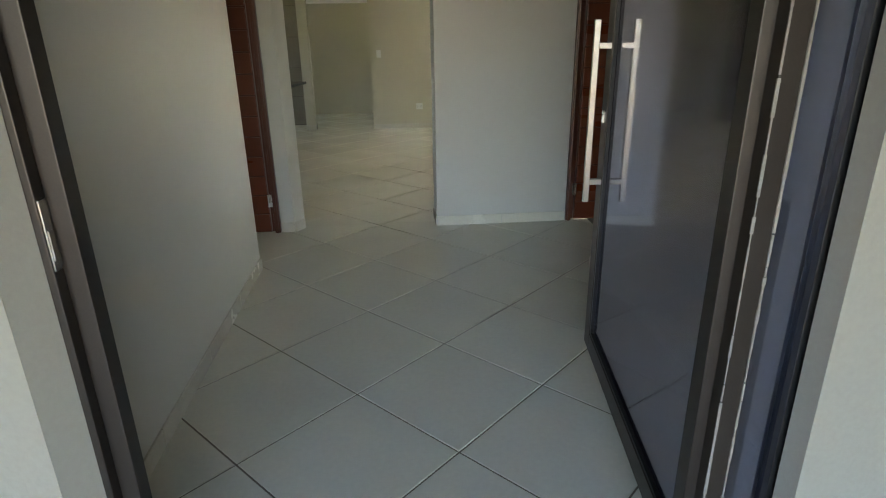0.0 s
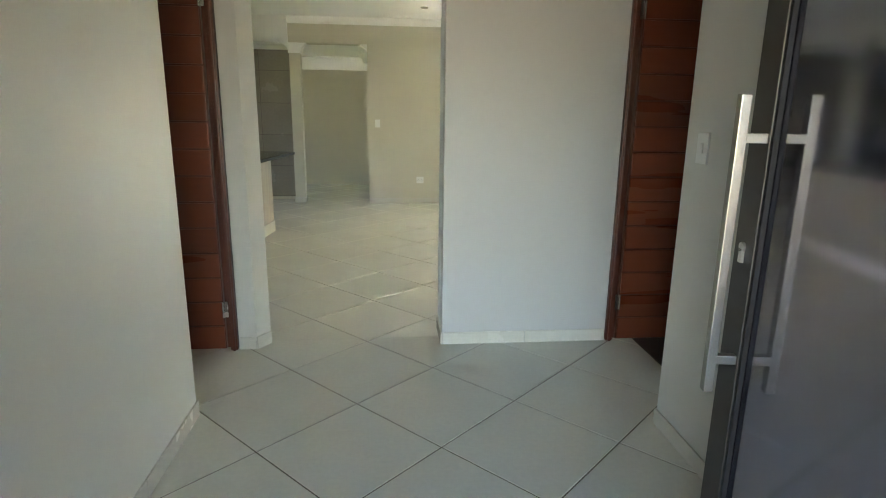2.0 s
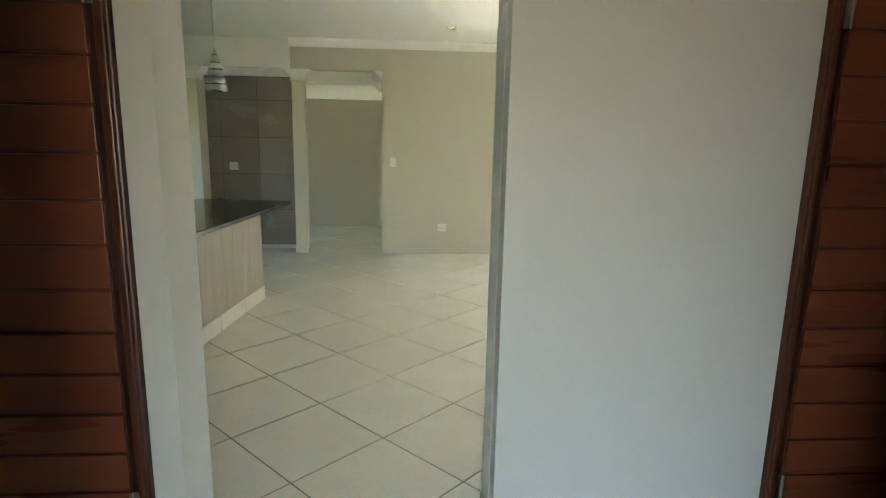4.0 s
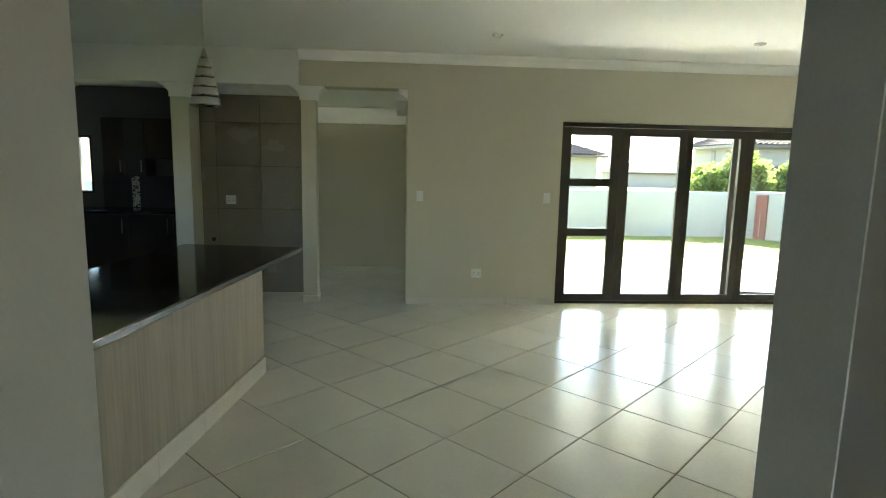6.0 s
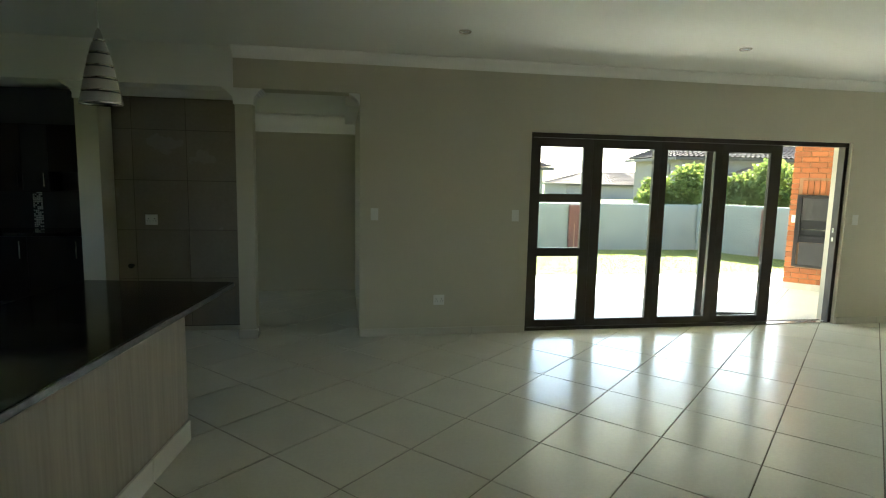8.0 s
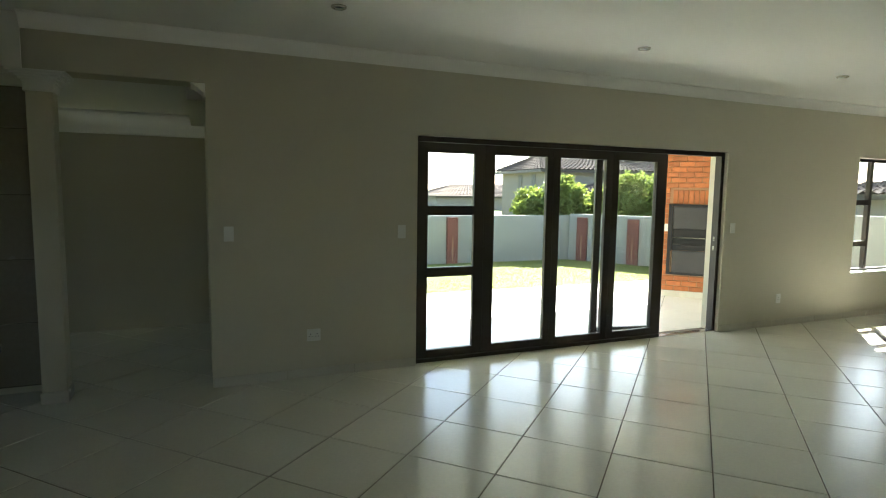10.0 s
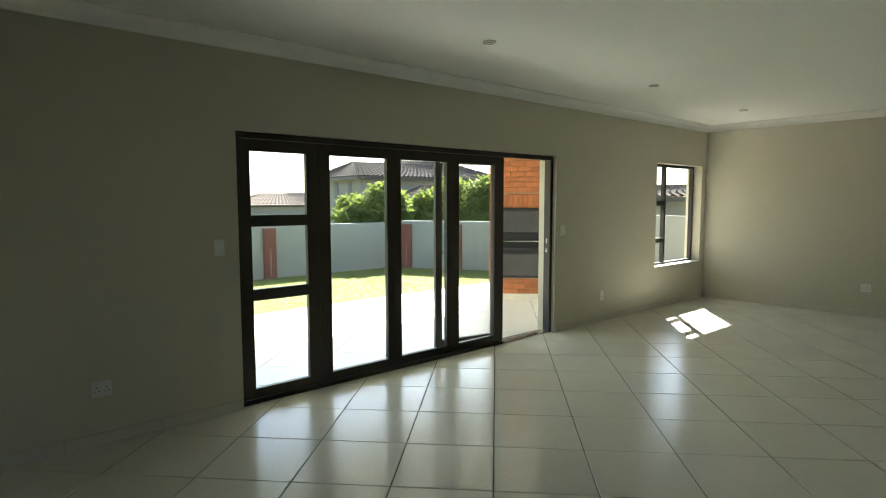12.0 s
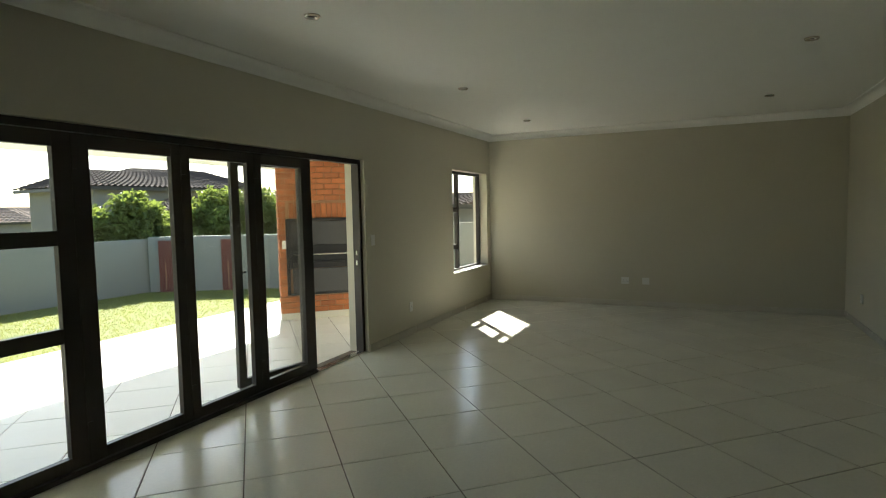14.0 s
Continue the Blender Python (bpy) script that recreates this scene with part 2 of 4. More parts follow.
structure("wall_hall", boxes(
    (1.835, 2.72, NEAR0, NEAR1, DOORH, CEIL), (2.72, 2.9, NEAR0, 4.98, 0, CEIL), (2.9, 5.0, NEAR0, 4.4, 0, CEIL),
    (-0.335, 0.76, NEAR0, NEAR1, 2.45, CEIL),
    (-1.50, -0.50, NEAR0, 4.395, DOORH, CEIL), (-1.75, -1.46, NEAR0, 4.395, 0, CEIL), (LEFT - 0.25, -1.75, NEAR0, NEAR1, 0, CEIL)),
    HALLW, "pale painted wall between hall and living room", "wall")
bm = bmesh.new()
rings = [[bm.verts.new((x, y, z)) for x, y in ((-0.50, NEAR0), (-0.392, NEAR0), (-0.325, 4.395), (-0.50, 4.395))] for z in (0, CEIL)]
bm.faces.new(rings[0])
bm.faces.new(rings[1])
for k in range(4):
    bm.faces.new((rings[0][k], rings[0][(k + 1) % 4], rings[1][(k + 1) % 4], rings[1][k]))
structure("wall_splay", bm, HALLW, "pale painted wall end with a splayed reveal", "wall")
structure("wall_hall_left", boxes((HL - 0.15, HL, 1.075, 3.50, 0, CEIL), (-1.75, HL - 0.15, 3.35, 3.50, 0, CEIL), (-1.75, -1.6, 3.50, NEAR0, 0, CEIL)), HALLW, "pale painted hall wall", "wall")
structure("wall_hall_right", boxes((HR, HR + 0.15, 1.075, 3.27, 0, CEIL), (HR + 0.15, 5.0, 3.12, 3.27, 0, CEIL), (4.9, 5.0, 3.27, NEAR0, 0, CEIL)), HALLW, "pale painted hall wall with a light switch", "wall")
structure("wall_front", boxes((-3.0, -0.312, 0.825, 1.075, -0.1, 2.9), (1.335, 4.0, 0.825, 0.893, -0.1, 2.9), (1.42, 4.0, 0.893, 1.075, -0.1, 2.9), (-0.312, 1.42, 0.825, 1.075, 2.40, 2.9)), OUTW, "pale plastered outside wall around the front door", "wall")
bm = bmesh.new()
rings = [[bm.verts.new((x, y, z)) for x, y in ((-0.312, 0.826), (-0.268, 0.893), (-0.312, 0.893))] for z in (0, 2.40)]
for r in rings:
    bm.faces.new(r)
for k in range(3):
    bm.faces.new((rings[0][k], rings[0][(k + 1) % 3], rings[1][(k + 1) % 3], rings[1][k]))
structure("wall_front_reveal", bm, OUTW, "splayed plaster reveal beside the front door", "wall")
structure("wall_west", boxes((LEFT - 0.25, LEFT, NEAR1, OUT, 0, 1.0), (LEFT - 0.25, LEFT, NEAR1, OUT, 2.0, CEIL),
    (LEFT - 0.25, LEFT, NEAR1, 8.9, 1.0, 2.0), (LEFT - 0.25, LEFT, 9.92, OUT, 1.0, 2.0)), WALL, "taupe painted kitchen wall", "wall")
structure("wall_kitchen", boxes((LEFT, -3.76, 10.20, 10.36, 0, 2.42), (-3.76, -3.58, 10.08, 10.36, 0, 2.42), (-2.425, -2.235, 10.15, 10.62, 0, 2.42), (-2.235, -1.03, 10.47, 10.62, 0, 2.45)), WALL, "taupe painted kitchen piers and recess", "wall")
structure("beam_kitchen", boxes((LEFT, -1.03, 10.06, 10.36, 2.42, CEIL)), WHITE, "white painted beam over the kitchen openings", "beam")
structure("wall_passage", boxes((-2.3, 0.6, 12.5, 12.6, 0, 2.6), (0.14, 0.4, OUT, 12.5, 0, 2.6)), WALL, "taupe painted passage walls", "wall")
structure("wall_scullery", boxes((-6.0, -2.4, 12.2, 12.3, 0, 1.09), (-6.0, -5.23, 12.2, 12.3, 1.09, 1.92), (-4.33, -2.4, 12.2, 12.3, 1.09, 1.92), (-6.0, -2.4, 12.2, 12.3, 1.92, 2.6),
    (-6.1, -6.0, 10.2, 12.3, 0, 2.6), (-2.40, -2.30, 10.62, 12.3, 0, 2.6), (-6.0, LEFT - 0.25, 10.2, 10.33, 0, 2.6)), CHARCOAL, "dark painted scullery walls with a small window", "wall")

structure("paint_patch", boxes((0.757, 0.7605, 4.40, NEAR1 - 0.002, 0.10, 2.0), (0.757, 0.7605, 4.40, 4.50, 2.0, 2.06)), PRIMER, "blue-grey primer patch on the wall end", "paint patch")

# ---- structure: ceilings and floor bed ----
structure("ceiling", boxes((LEFT - 0.25, RIGHT + 0.25, NEAR1, OUT, CEIL, CEIL + 0.1)), WHITE, "white painted living room ceiling", "ceiling")
structure("ceiling_hall", boxes((-1.75, 5.0, 0.80, NEAR1, CEIL + 0.004, CEIL + 0.1)), WHITE, "white painted hall ceiling", "ceiling")
structure("ceiling_passage", boxes((-6.1, 0.6, OUT + 0.03, 12.6, 2.6, 2.7)), WHITE, "white painted passage ceiling", "ceiling")
floor = structure("floor", boxes((-6.1, RIGHT + 0.25, 0.85, OUT, -0.2, -0.004), (-6.1, 0.4, OUT, 12.6, -0.2, -0.004)), GROUT, "cream ceramic tiles laid diagonally with dark grout", "floor")
# The unlit lobby's shade, laid on the floor as a dark sheet.
structure("floor_lobby", boxes((2.03, 4.9, 3.27, NEAR0, -0.003, 0.006)), FLOOR_SHADE, "dark sheet painted as the shade on the side lobby floor", "floor")

# ---- patio and garden ----
patio = structure("patio", boxes((0.4, 12.0, OUT, 13.75, -0.25, -0.034)), GROUT, "light patio tiles laid diagonally", "patio")
structure("ground", boxes((-400, 400, -200, 700, -0.6, -0.11)), GRASS, "bright green mown lawn", "ground")
structure("patio_roof", boxes((0.0, 8.9, OUT, 13.7, 2.32, 2.5), (8.9, 12.0, OUT, 10.72, 2.32, 2.5), (-8, 0.0, 12.6, 13.0, 2.4, 2.5)), WHITE, "cream painted patio soffit", "roof")
# Unseen porch shell, added to cut the sky light that reaches the hall.
structure("porch_light_shell", boxes((-3.0, 4.0, -3.4, 0.825, 2.9, 3.0), (-3.2, -3.0, -3.4, 1.075, -0.1, 3.0), (4.0, 4.2, -3.4, 1.075, -0.1, 3.0), (-3.0, 4.0, -3.5, -3.4, 2.2, 3.0), (-3.0, -2.2, -3.5, -3.4, -0.1, 2.2), (1.9, 4.0, -3.5, -3.4, -0.1, 2.2)), OUTW, "unseen porch shell added to limit light into the hall", "roof")
# Unseen warm ground, added as a reflector that tints the hall's daylight.
structure("driveway", boxes((-30, 30, -40, -3.5, -0.3, -0.06)), WARM_BOUNCE, "unseen warm ground added to bounce sunlight into the hall", "driveway")
# Porch floor out of view, kept dark so less light bounces indoors.
structure("porch", boxes((-3.0, 4.0, -3.5, 0.85, -0.2, -0.002)), PORCHT, "unseen porch floor added and darkened to dim the hall", "porch")


def cornice(name, rows, size=1.0):
    """Cove moulding along the top of a wall: (x0, y0, x1, y1, inward x, inward y, ceiling)."""
    bm = bmesh.new()
    prof = [(0.0, -0.10), (0.012, -0.10), (0.016, -0.088)] + [(0.016 + 0.074 * (1 - math.cos(a)), -0.088 + 0.076 * math.sin(a)) for a in [math.pi / 2 * k / 6 for k in range(1, 7)]] + [(0.10, -0.012), (0.10, 0.0)]
    for x0, y0, x1, y1, nx, ny, top in rows:
        ends = []
        for x, y in ((x0, y0), (x1, y1)):
            ends.append([bm.verts.new((x + nx * d * size, y + ny * d * size, top + z * size - 0.001)) for d, z in prof])
        for k in range(len(prof) - 1):
            f = bm.faces.new((ends[0][k], ends[0][k + 1], ends[1][k + 1], ends[1][k]))
            f.smooth = True
        for e in ends:
            bm.faces.new(e)
    return structure(name, bm, WHITE, "white coved plaster cornice", "cornice")


cornice("cornice", [(-1.03, FAR - 0.002, RIGHT, FAR - 0.002, 0, -1, CEIL), (RIGHT - 0.002, FAR, RIGHT - 0.002, 4.98, -1, 0, CEIL), (2.9, 4.982, RIGHT, 4.982, 0, 1, CEIL), (0.76, NEAR1 + 0.002, 2.72, NEAR1 + 0.002, 0, 1, CEIL)])
cornice("cornice_passage", [(-2.27, 10.468, -1.03, 10.468, 0, -1, 2.45)])
cornice("cornice_passage_back", [(-2.29, 12.498, 0.14, 12.498, 0, -1, 2.42)], 2.3)
structure("ceiling_alcove", boxes((-1.03, 0.14, OUT, 10.62, 2.42, 2.6), (-2.29, 0.14, 10.62, 12.5, 2.42, 2.6), (-2.27, -1.03, 10.36, 10.47, 2.45, 2.6)), WHITE, "white alcove ceiling", "ceiling")

# ---- front door ----
fd = thing("front_door", "open dark bronze front door with reflective tinted glass", "door", pose(1.145, FRONT, 0, 0, 0, 90 - math.degrees(math.atan2(0.199, 1.341))))
LW = 1.345   # leaf runs along its own +x, outer face towards +y
piece("stile", boxes((0.0, 0.06, -0.022, 0.022, 0.012, 2.33), bevel=0.003), FRAME, fd)
piece("stile", boxes((LW - 0.10, LW, -0.022, 0.022, 0.012, 2.33), bevel=0.003), FRAME, fd)
piece("rail", boxes((0.06, LW - 0.10, -0.022, 0.022, 0.012, 0.10), bevel=0.003), FRAME, fd)
piece("rail", boxes((0.06, LW - 0.10, -0.022, 0.022, 2.23, 2.33), bevel=0.003), FRAME, fd)
piece("bead", boxes((0.06, LW - 0.10, 0.006, 0.018, 0.10, 0.112), (LW - 0.112, LW - 0.10, 0.006, 0.018, 0.112, 2.23), (0.06, 0.072, 0.006, 0.018, 0.112, 2.23)), BLACKM, fd)
gp = piece("glass_pane", boxes((0.06, LW - 0.10, -0.004, 0.004, 0.10, 2.23)), TINT, fd, "dark reflective glass")
for side in (1,):
    hd = piece("handle", boxes((LW - 0.096, LW - 0.070, side * 0.083 - 0.012, side * 0.083 + 0.012, 0.75, 1.50), bevel=0.002), PULL, fd, "square brushed steel pull bar")
    for z in (0.84, 1.40):
        piece("bracket", boxes((LW - 0.095, LW - 0.073, min(side * 0.022, side * 0.073), max(side * 0.022, side * 0.073), z - 0.012, z + 0.012), bevel=0.002), PULL, hd)
bm = bmesh.new()
tube(bm, (LW - 0.05, -0.03, 1.13), (LW - 0.05, 0.03, 1.13), 0.012)
box(bm, LW - 0.058, LW - 0.042, -0.03, 0.03, 1.09, 1.13)
piece("lock_cylinder", bm, STEEL, fd)

df = thing("door_frame", "dark bronze front door frame with narrow fixed sidelight", "door frame")
def upright(name, x0, x1, parent, y0=0.895, y1=0.975, h=2.40, mat=None):
    return part(name, boxes((x0, x1, y0, y1, 0.0, h), bevel=0.003), mat or FRAME, parent)
upright("jamb", -0.310, -0.254, df)
upright("stop", -0.254, -0.214, df, 0.925, 0.975)
part("strike_plate", boxes((-0.254, -0.250, 0.897, 0.923, 1.02, 1.16), (-0.251, -0.248, 0.901, 0.919, 1.04, 1.10), bevel=0.001), STEEL, df)
upright("mullion", 1.150, 1.198, df)
upright("jamb", 1.355, 1.418, df)
upright("gasket", 1.330, 1.355, df, 0.91, 0.96, mat=BLACKM)
part("head", boxes((-0.254, 1.355, 0.895, 0.975, 2.34, 2.398), bevel=0.003), FRAME, df)
part("sill", boxes((1.198, 1.330, 0.905, 0.965, 0.0, 0.05), bevel=0.003), FRAME, df)
sl = part("glass_pane", boxes((1.198, 1.330, 0.93, 0.938, 0.05, 2.34)), DARKPANE, df, "dark reflective glass")
for x in (1.149, 1.199):
    bm = bmesh.new()
    random.seed(int(x * 100))
    z = 0.05
    while z < 2.3:
        h = random.uniform(0.02, 0.09)
        w = random.uniform(0.001, 0.004)
        box(bm, x - w, x + w, 0.8915, 0.8955, z, z + h, bevel=0.001)
        z += h * random.uniform(0.8, 1.1)
    part("plaster_residue", bm, MORTARG, df, "rough smear of white plaster on the frame edge")

# ---- timber doors off the hall ----
def timber_door(name, label, x0, x1, hinge_left, y):
    """Frame and plank leaf in the hall's end wall between x0 and x1."""
    ob = thing(name, label, "door", pose(x0 if hinge_left else x1, y, 0))
    s = 1 if hinge_left else -1
    w = x1 - x0
    def bx(a, b, *rest, bevel=0.0):
        return boxes((min(s * a, s * b), max(s * a, s * b), *rest), bevel=bevel)
    fr = piece("frame", bx(0.002, 0.045, -0.022, 0.10, 0, DOORH - 0.003, bevel=0.006), MAHOGANY_V, ob)
    piece("stop", bx(0.045, 0.095, 0.030, 0.10, 0, DOORH - 0.045, bevel=0.004), MAHOGANY_V, ob)
    piece("moulding", bx(0.012, 0.030, -0.034, -0.022, 0, DOORH - 0.003, bevel=0.005), MAHOGANY_V, ob)
    piece("frame", bx(w - 0.045, w - 0.002, -0.022, 0.10, 0, DOORH - 0.003, bevel=0.006), MAHOGANY_V, ob)
    piece("frame_head", bx(0.045, w - 0.045, -0.022, 0.10, DOORH - 0.045, DOORH - 0.003, bevel=0.006), MAHOGANY_V, ob)
    leaf = piece("leaf", bx(0.072, w - 0.05, -0.004, 0.026, 0.008, DOORH - 0.05), MAHOGANY_V, ob)
    z = 0.008
    step = 0.152
    while z < DOORH - 0.06:
        top = min(z + step, DOORH - 0.05)
        piece("plank", bx(0.076, w - 0.054, -0.016, -0.004, z + 0.005, top - 0.005, bevel=0.004), MAHOGANY, leaf)
        z += step
    for hz in (0.27, 2.03):
        hg = piece("hinge", bx(0.040, 0.066, -0.030, -0.026, hz - 0.05, hz + 0.05, bevel=0.001), STEEL, ob, "brushed steel butt hinge")
        bm = bmesh.new()
        tube(bm, (s * 0.066, -0.032, hz - 0.05), (s * 0.066, -0.032, hz + 0.05), 0.007)
        piece("knuckle", bm, STEEL, hg)
    return ob


timber_door("timber_door", "closed reddish mahogany door with horizontal planks", -1.456, -0.502, False, NEAR0)
timber_door("timber_door", "dark mahogany plank door in the shaded side lobby", 1.837, 2.70, True, NEAR0)

# ---- folding door ----
fold = thing("folding_door", "dark bronze aluminium folding door with one leaf swung outside", "door")
FY = 10.17
part("track_head", boxes((1.892, 5.708, FY - 0.045, FY + 0.045, 2.065, 2.113), bevel=0.003), FRAME, fold)
part("track_sill", boxes((1.892, 4.855, FY - 0.045, FY + 0.045, 0.0, 0.035), bevel=0.003), FRAME, fold)
part("threshold", boxes((4.855, 5.708, FY - 0.045, FY + 0.045, 0.0, 0.012), bevel=0.002), STEEL, fold)
part("jamb", boxes((1.892, 1.925, FY - 0.045, FY + 0.045, 0.035, 2.065), bevel=0.003), FRAME, fold)
part("jamb", boxes((5.662, 5.708, FY - 0.045, FY + 0.045, 0.012, 2.065), bevel=0.003), FRAME, fold)
part("lock_keep", boxes((5.656, 5.662, FY - 0.010, FY + 0.010, 1.08, 1.13), (5.656, 5.662, FY - 0.010, FY + 0.010, 0.97, 1.02), bevel=0.001), STEEL, fold)


def leaf(x0, x1, bars=(), m=None, handle=False, left=0.075, right=0.075):
    """A glazed leaf from x0 to x1 with cross bars at the given heights."""
    z0, z1 = 0.038, 2.062
    hold = part("leaf", boxes((x0, x0 + left, -0.022, 0.022, z0, z1), (x1 - right, x1, -0.022, 0.022, z0, z1), (x0 + left, x1 - right, -0.022, 0.022, z0, z0 + 0.075), (x0 + left, x1 - right, -0.022, 0.022, z1 - 0.09, z1), bevel=0.003), FRAME)
    hold.parent = fold
    hold.matrix_basis = m if m is not None else Matrix.Translation((0, FY, 0))
    for b in bars:
        piece("transom", boxes((x0 + left, x1 - right, -0.022, 0.022, b - 0.045, b + 0.045), bevel=0.003), FRAME, hold)
    edges = [z0 + 0.075] + [v for b in sorted(bars) for v in (b - 0.045, b + 0.045)] + [z1 - 0.09]
    for a, b in zip(edges[::2], edges[1::2]):
        g = piece("pane", boxes((x0 + left, x1 - right, -0.003, 0.003, a, b)), GLASS, hold)
        g.visible_shadow = False
    for z in (0.25, 1.9):
        piece("hinge", boxes((x0 - 0.006, x0 + 0.03, -0.034, -0.022, z - 0.05, z + 0.05), bevel=0.002), FRAME, hold)
    if handle:
        bm = bmesh.new()
        box(bm, x1 - 0.055, x1 - 0.020, -0.03, -0.022, 0.95, 1.13, bevel=0.002)
        box(bm, x1 - 0.165, x1 - 0.03, -0.075, -0.055, 1.03, 1.05, bevel=0.004)
        tube(bm, (x1 - 0.037, -0.03, 1.04), (x1 - 0.037, -0.07, 1.04), 0.009)
        piece("lever_handle", bm, BLACKM, hold)
    return hold


leaf(1.925, 2.600, bars=(0.856, 1.436), left=0.095, right=0.105)
leaf(2.603, 3.384, left=0.11, right=0.078)
leaf(3.387, 4.118, left=0.078, right=0.078)
leaf(4.121, 4.872, left=0.085, right=0.14)
# the door leaf stands folded back outside, hinged at the last closed leaf
leaf(0.0, 0.79, m=Matrix.Translation((4.86, FY + 0.06, 0)) @ pose(0, 0, 0, 0, 0, 180 - 12), handle=True)

# ---- window in the far wall, and the scullery's ----
def window(name, label, x0, x1, z0, z1, y, split, bars, sill=True):
    w = thing(name, label, "window", kind="structure")
    part("window_frame", boxes((x0, x1, y - 0.03, y + 0.03, z0, z0 + 0.04), (x0, x1, y - 0.03, y + 0.03, z1 - 0.04, z1), (x0, x0 + 0.04, y - 0.03, y + 0.03, z0 + 0.04, z1 - 0.04), (x1 - 0.04, x1, y - 0.03, y + 0.03, z0 + 0.04, z1 - 0.04),
        (split - 0.025, split + 0.025, y - 0.03, y + 0.03, z0 + 0.04, z1 - 0.04)), FRAME, w)
    for b in bars:
        part("transom", boxes((x0 + 0.04, split - 0.025, y - 0.03, y + 0.03, b - 0.035, b + 0.035), bevel=0.003), FRAME, w)
    g = part("pane", boxes((split + 0.025, x1 - 0.04, y - 0.003, y + 0.003, z0 + 0.04, z1 - 0.04)), GLASS, w)
    g.visible_shadow = False
    edges = [z0 + 0.04] + [v for b in sorted(bars) for v in (b - 0.035, b + 0.035)] + [z1 - 0.04]
    for a, b in zip(edges[::2], edges[1::2]):
        g = part("pane", boxes((x0 + 0.04, split - 0.025, y - 0.003, y + 0.003, a, b)), GLASS, w)
        g.visible_shadow = False
    if sill:
        part("window_sill", boxes((x0 + 0.001, x1 - 0.001, FAR - 0.012, y - 0.031, z0 - 0.0, z0 + 0.012), bevel=0.003), TRIM, w)
    return w


window("window_1", "dark bronze window with a fixed pane and three small lights", 8.084, 9.516, 0.602, 2.138, 10.24, 8.585, (0.985, 1.55))
window("window_2", "small dark bronze scullery window", -5.228, -4.332, 1.092, 1.918, 12.25, -4.535, (1.375,), sill=False)
window("window_3", "dark bronze kitchen window", 0.0, 1.016, 1.002, 1.998, 0.0, 0.5, (1.45,), sill=False).matrix_world = pose(LEFT - 0.12, 8.902, 0, 0, 0, 90)

# ---- switches, sockets and downlights ----
def wall_plate(name, label, category, m, w, h, kind):
    """A plate in its own x-z plane that faces -y."""
    ob = thing(name, label, category, m, group="wall plates")
    piece("plate", boxes((-w / 2, w / 2, -0.009, 0, -h / 2, h / 2), bevel=0.003), PLASTIC, ob)
    if kind == "switch":
        piece("rocker", boxes((-0.012, 0.012, -0.015, -0.009, -0.02, 0.02), bevel=0.002), PLASTIC, ob)
    else:
        for dx in ((-0.028, 0.028) if w > 0.09 else (0.0,)):
            bm = bmesh.new()
            for px, pz, r in ((0, 0.016, 0.0045), (-0.012, -0.006, 0.0038), (0.012, -0.006, 0.0038)):
                tube(bm, (dx + px, -0.0098, pz - 0.006), (dx + px, -0.008, pz - 0.006), r)
            piece("pin_holes", bm, BLACKM, ob)
            piece("rocker", boxes((dx - 0.008, dx + 0.008, -0.013, -0.009, 0.024, 0.038), bevel=0.001), PLASTIC, ob)
    return ob


for x, z in ((0.285, 1.25), (1.742, 1.25), (5.845, 1.235)):
    wall_plate("light_switch", "white plastic light switch on the taupe wall", "light switch", pose(x, FAR, z), 0.075, 0.12, "switch")
wall_plate("socket", "white double wall socket near the floor", "wall socket", pose(0.952, FAR, 0.37), 0.115, 0.105, "socket")
wall_plate("socket", "white wall socket near the floor", "wall socket", pose(6.71, FAR, 0.345), 0.075, 0.12, "socket")
wall_plate("socket", "white double wall socket on the end wall", "wall socket", pose(RIGHT, 7.85, 0.39, 0, 0, -90), 0.115, 0.105, "socket")
wall_plate("socket", "white aerial socket on the end wall", "wall socket", pose(RIGHT, 7.545, 0.39, 0, 0, -90), 0.105, 0.105, "switch")
wall_plate("socket", "white wall socket by the room corner", "wall socket", pose(8.75, 4.98, 0.37, 0, 0, 180), 0.115, 0.105, "socket")
wall_plate("light_switch", "white light switch on the hall wall", "light switch", pose(HR, 3.13, 1.32, 0, 0, -90), 0.08, 0.125, "switch")
wall_plate("socket", "white double socket on the tiled recess wall", "wall socket", pose(-1.905, 10.46, 1.15), 0.115, 0.105, "socket")

dl = thing("downlight", "recessed round steel downlight, switched off", "downlight", pose(3.42, 8.97, CEIL), group="ceiling downlights")
piece("rim", lathe([(0.030, -0.002), (0.036, -0.012), (0.047, -0.012), (0.052, -0.003), (0.052, 0.0)]), STEEL, dl)
piece("lamp", lathe([(0.0, -0.004), (0.016, -0.006), (0.024, -0.004), (0.031, -0.001)]), GREYM, dl)
for x, y in ((0.94, 9.0), (5.90, 8.98), (8.33, 9.02), (5.58, 6.0), (8.05, 6.06)):
    copy_thing(dl, pose(x, y, CEIL))
copy_thing(dl, pose(5.6, 12.0, 2.32))

# ---- pendant over the counter ----
pend = thing("pendant_lamp", "cone pendant lamp of stacked brushed steel rings on a thin cord", "pendant lamp", pose(-1.10, 7.25, 0.04))
bm = bmesh.new()
tube(bm, (0, 0, 2.21), (0, 0, CEIL - 0.04), 0.0035, sides=8)
piece("cord", bm, PLASTIC, pend)
piece("ceiling_rose", lathe([(0.0, CEIL - 0.07), (0.04, CEIL - 0.068), (0.05, CEIL - 0.044), (0.05, CEIL - 0.04)]), STEEL, pend)
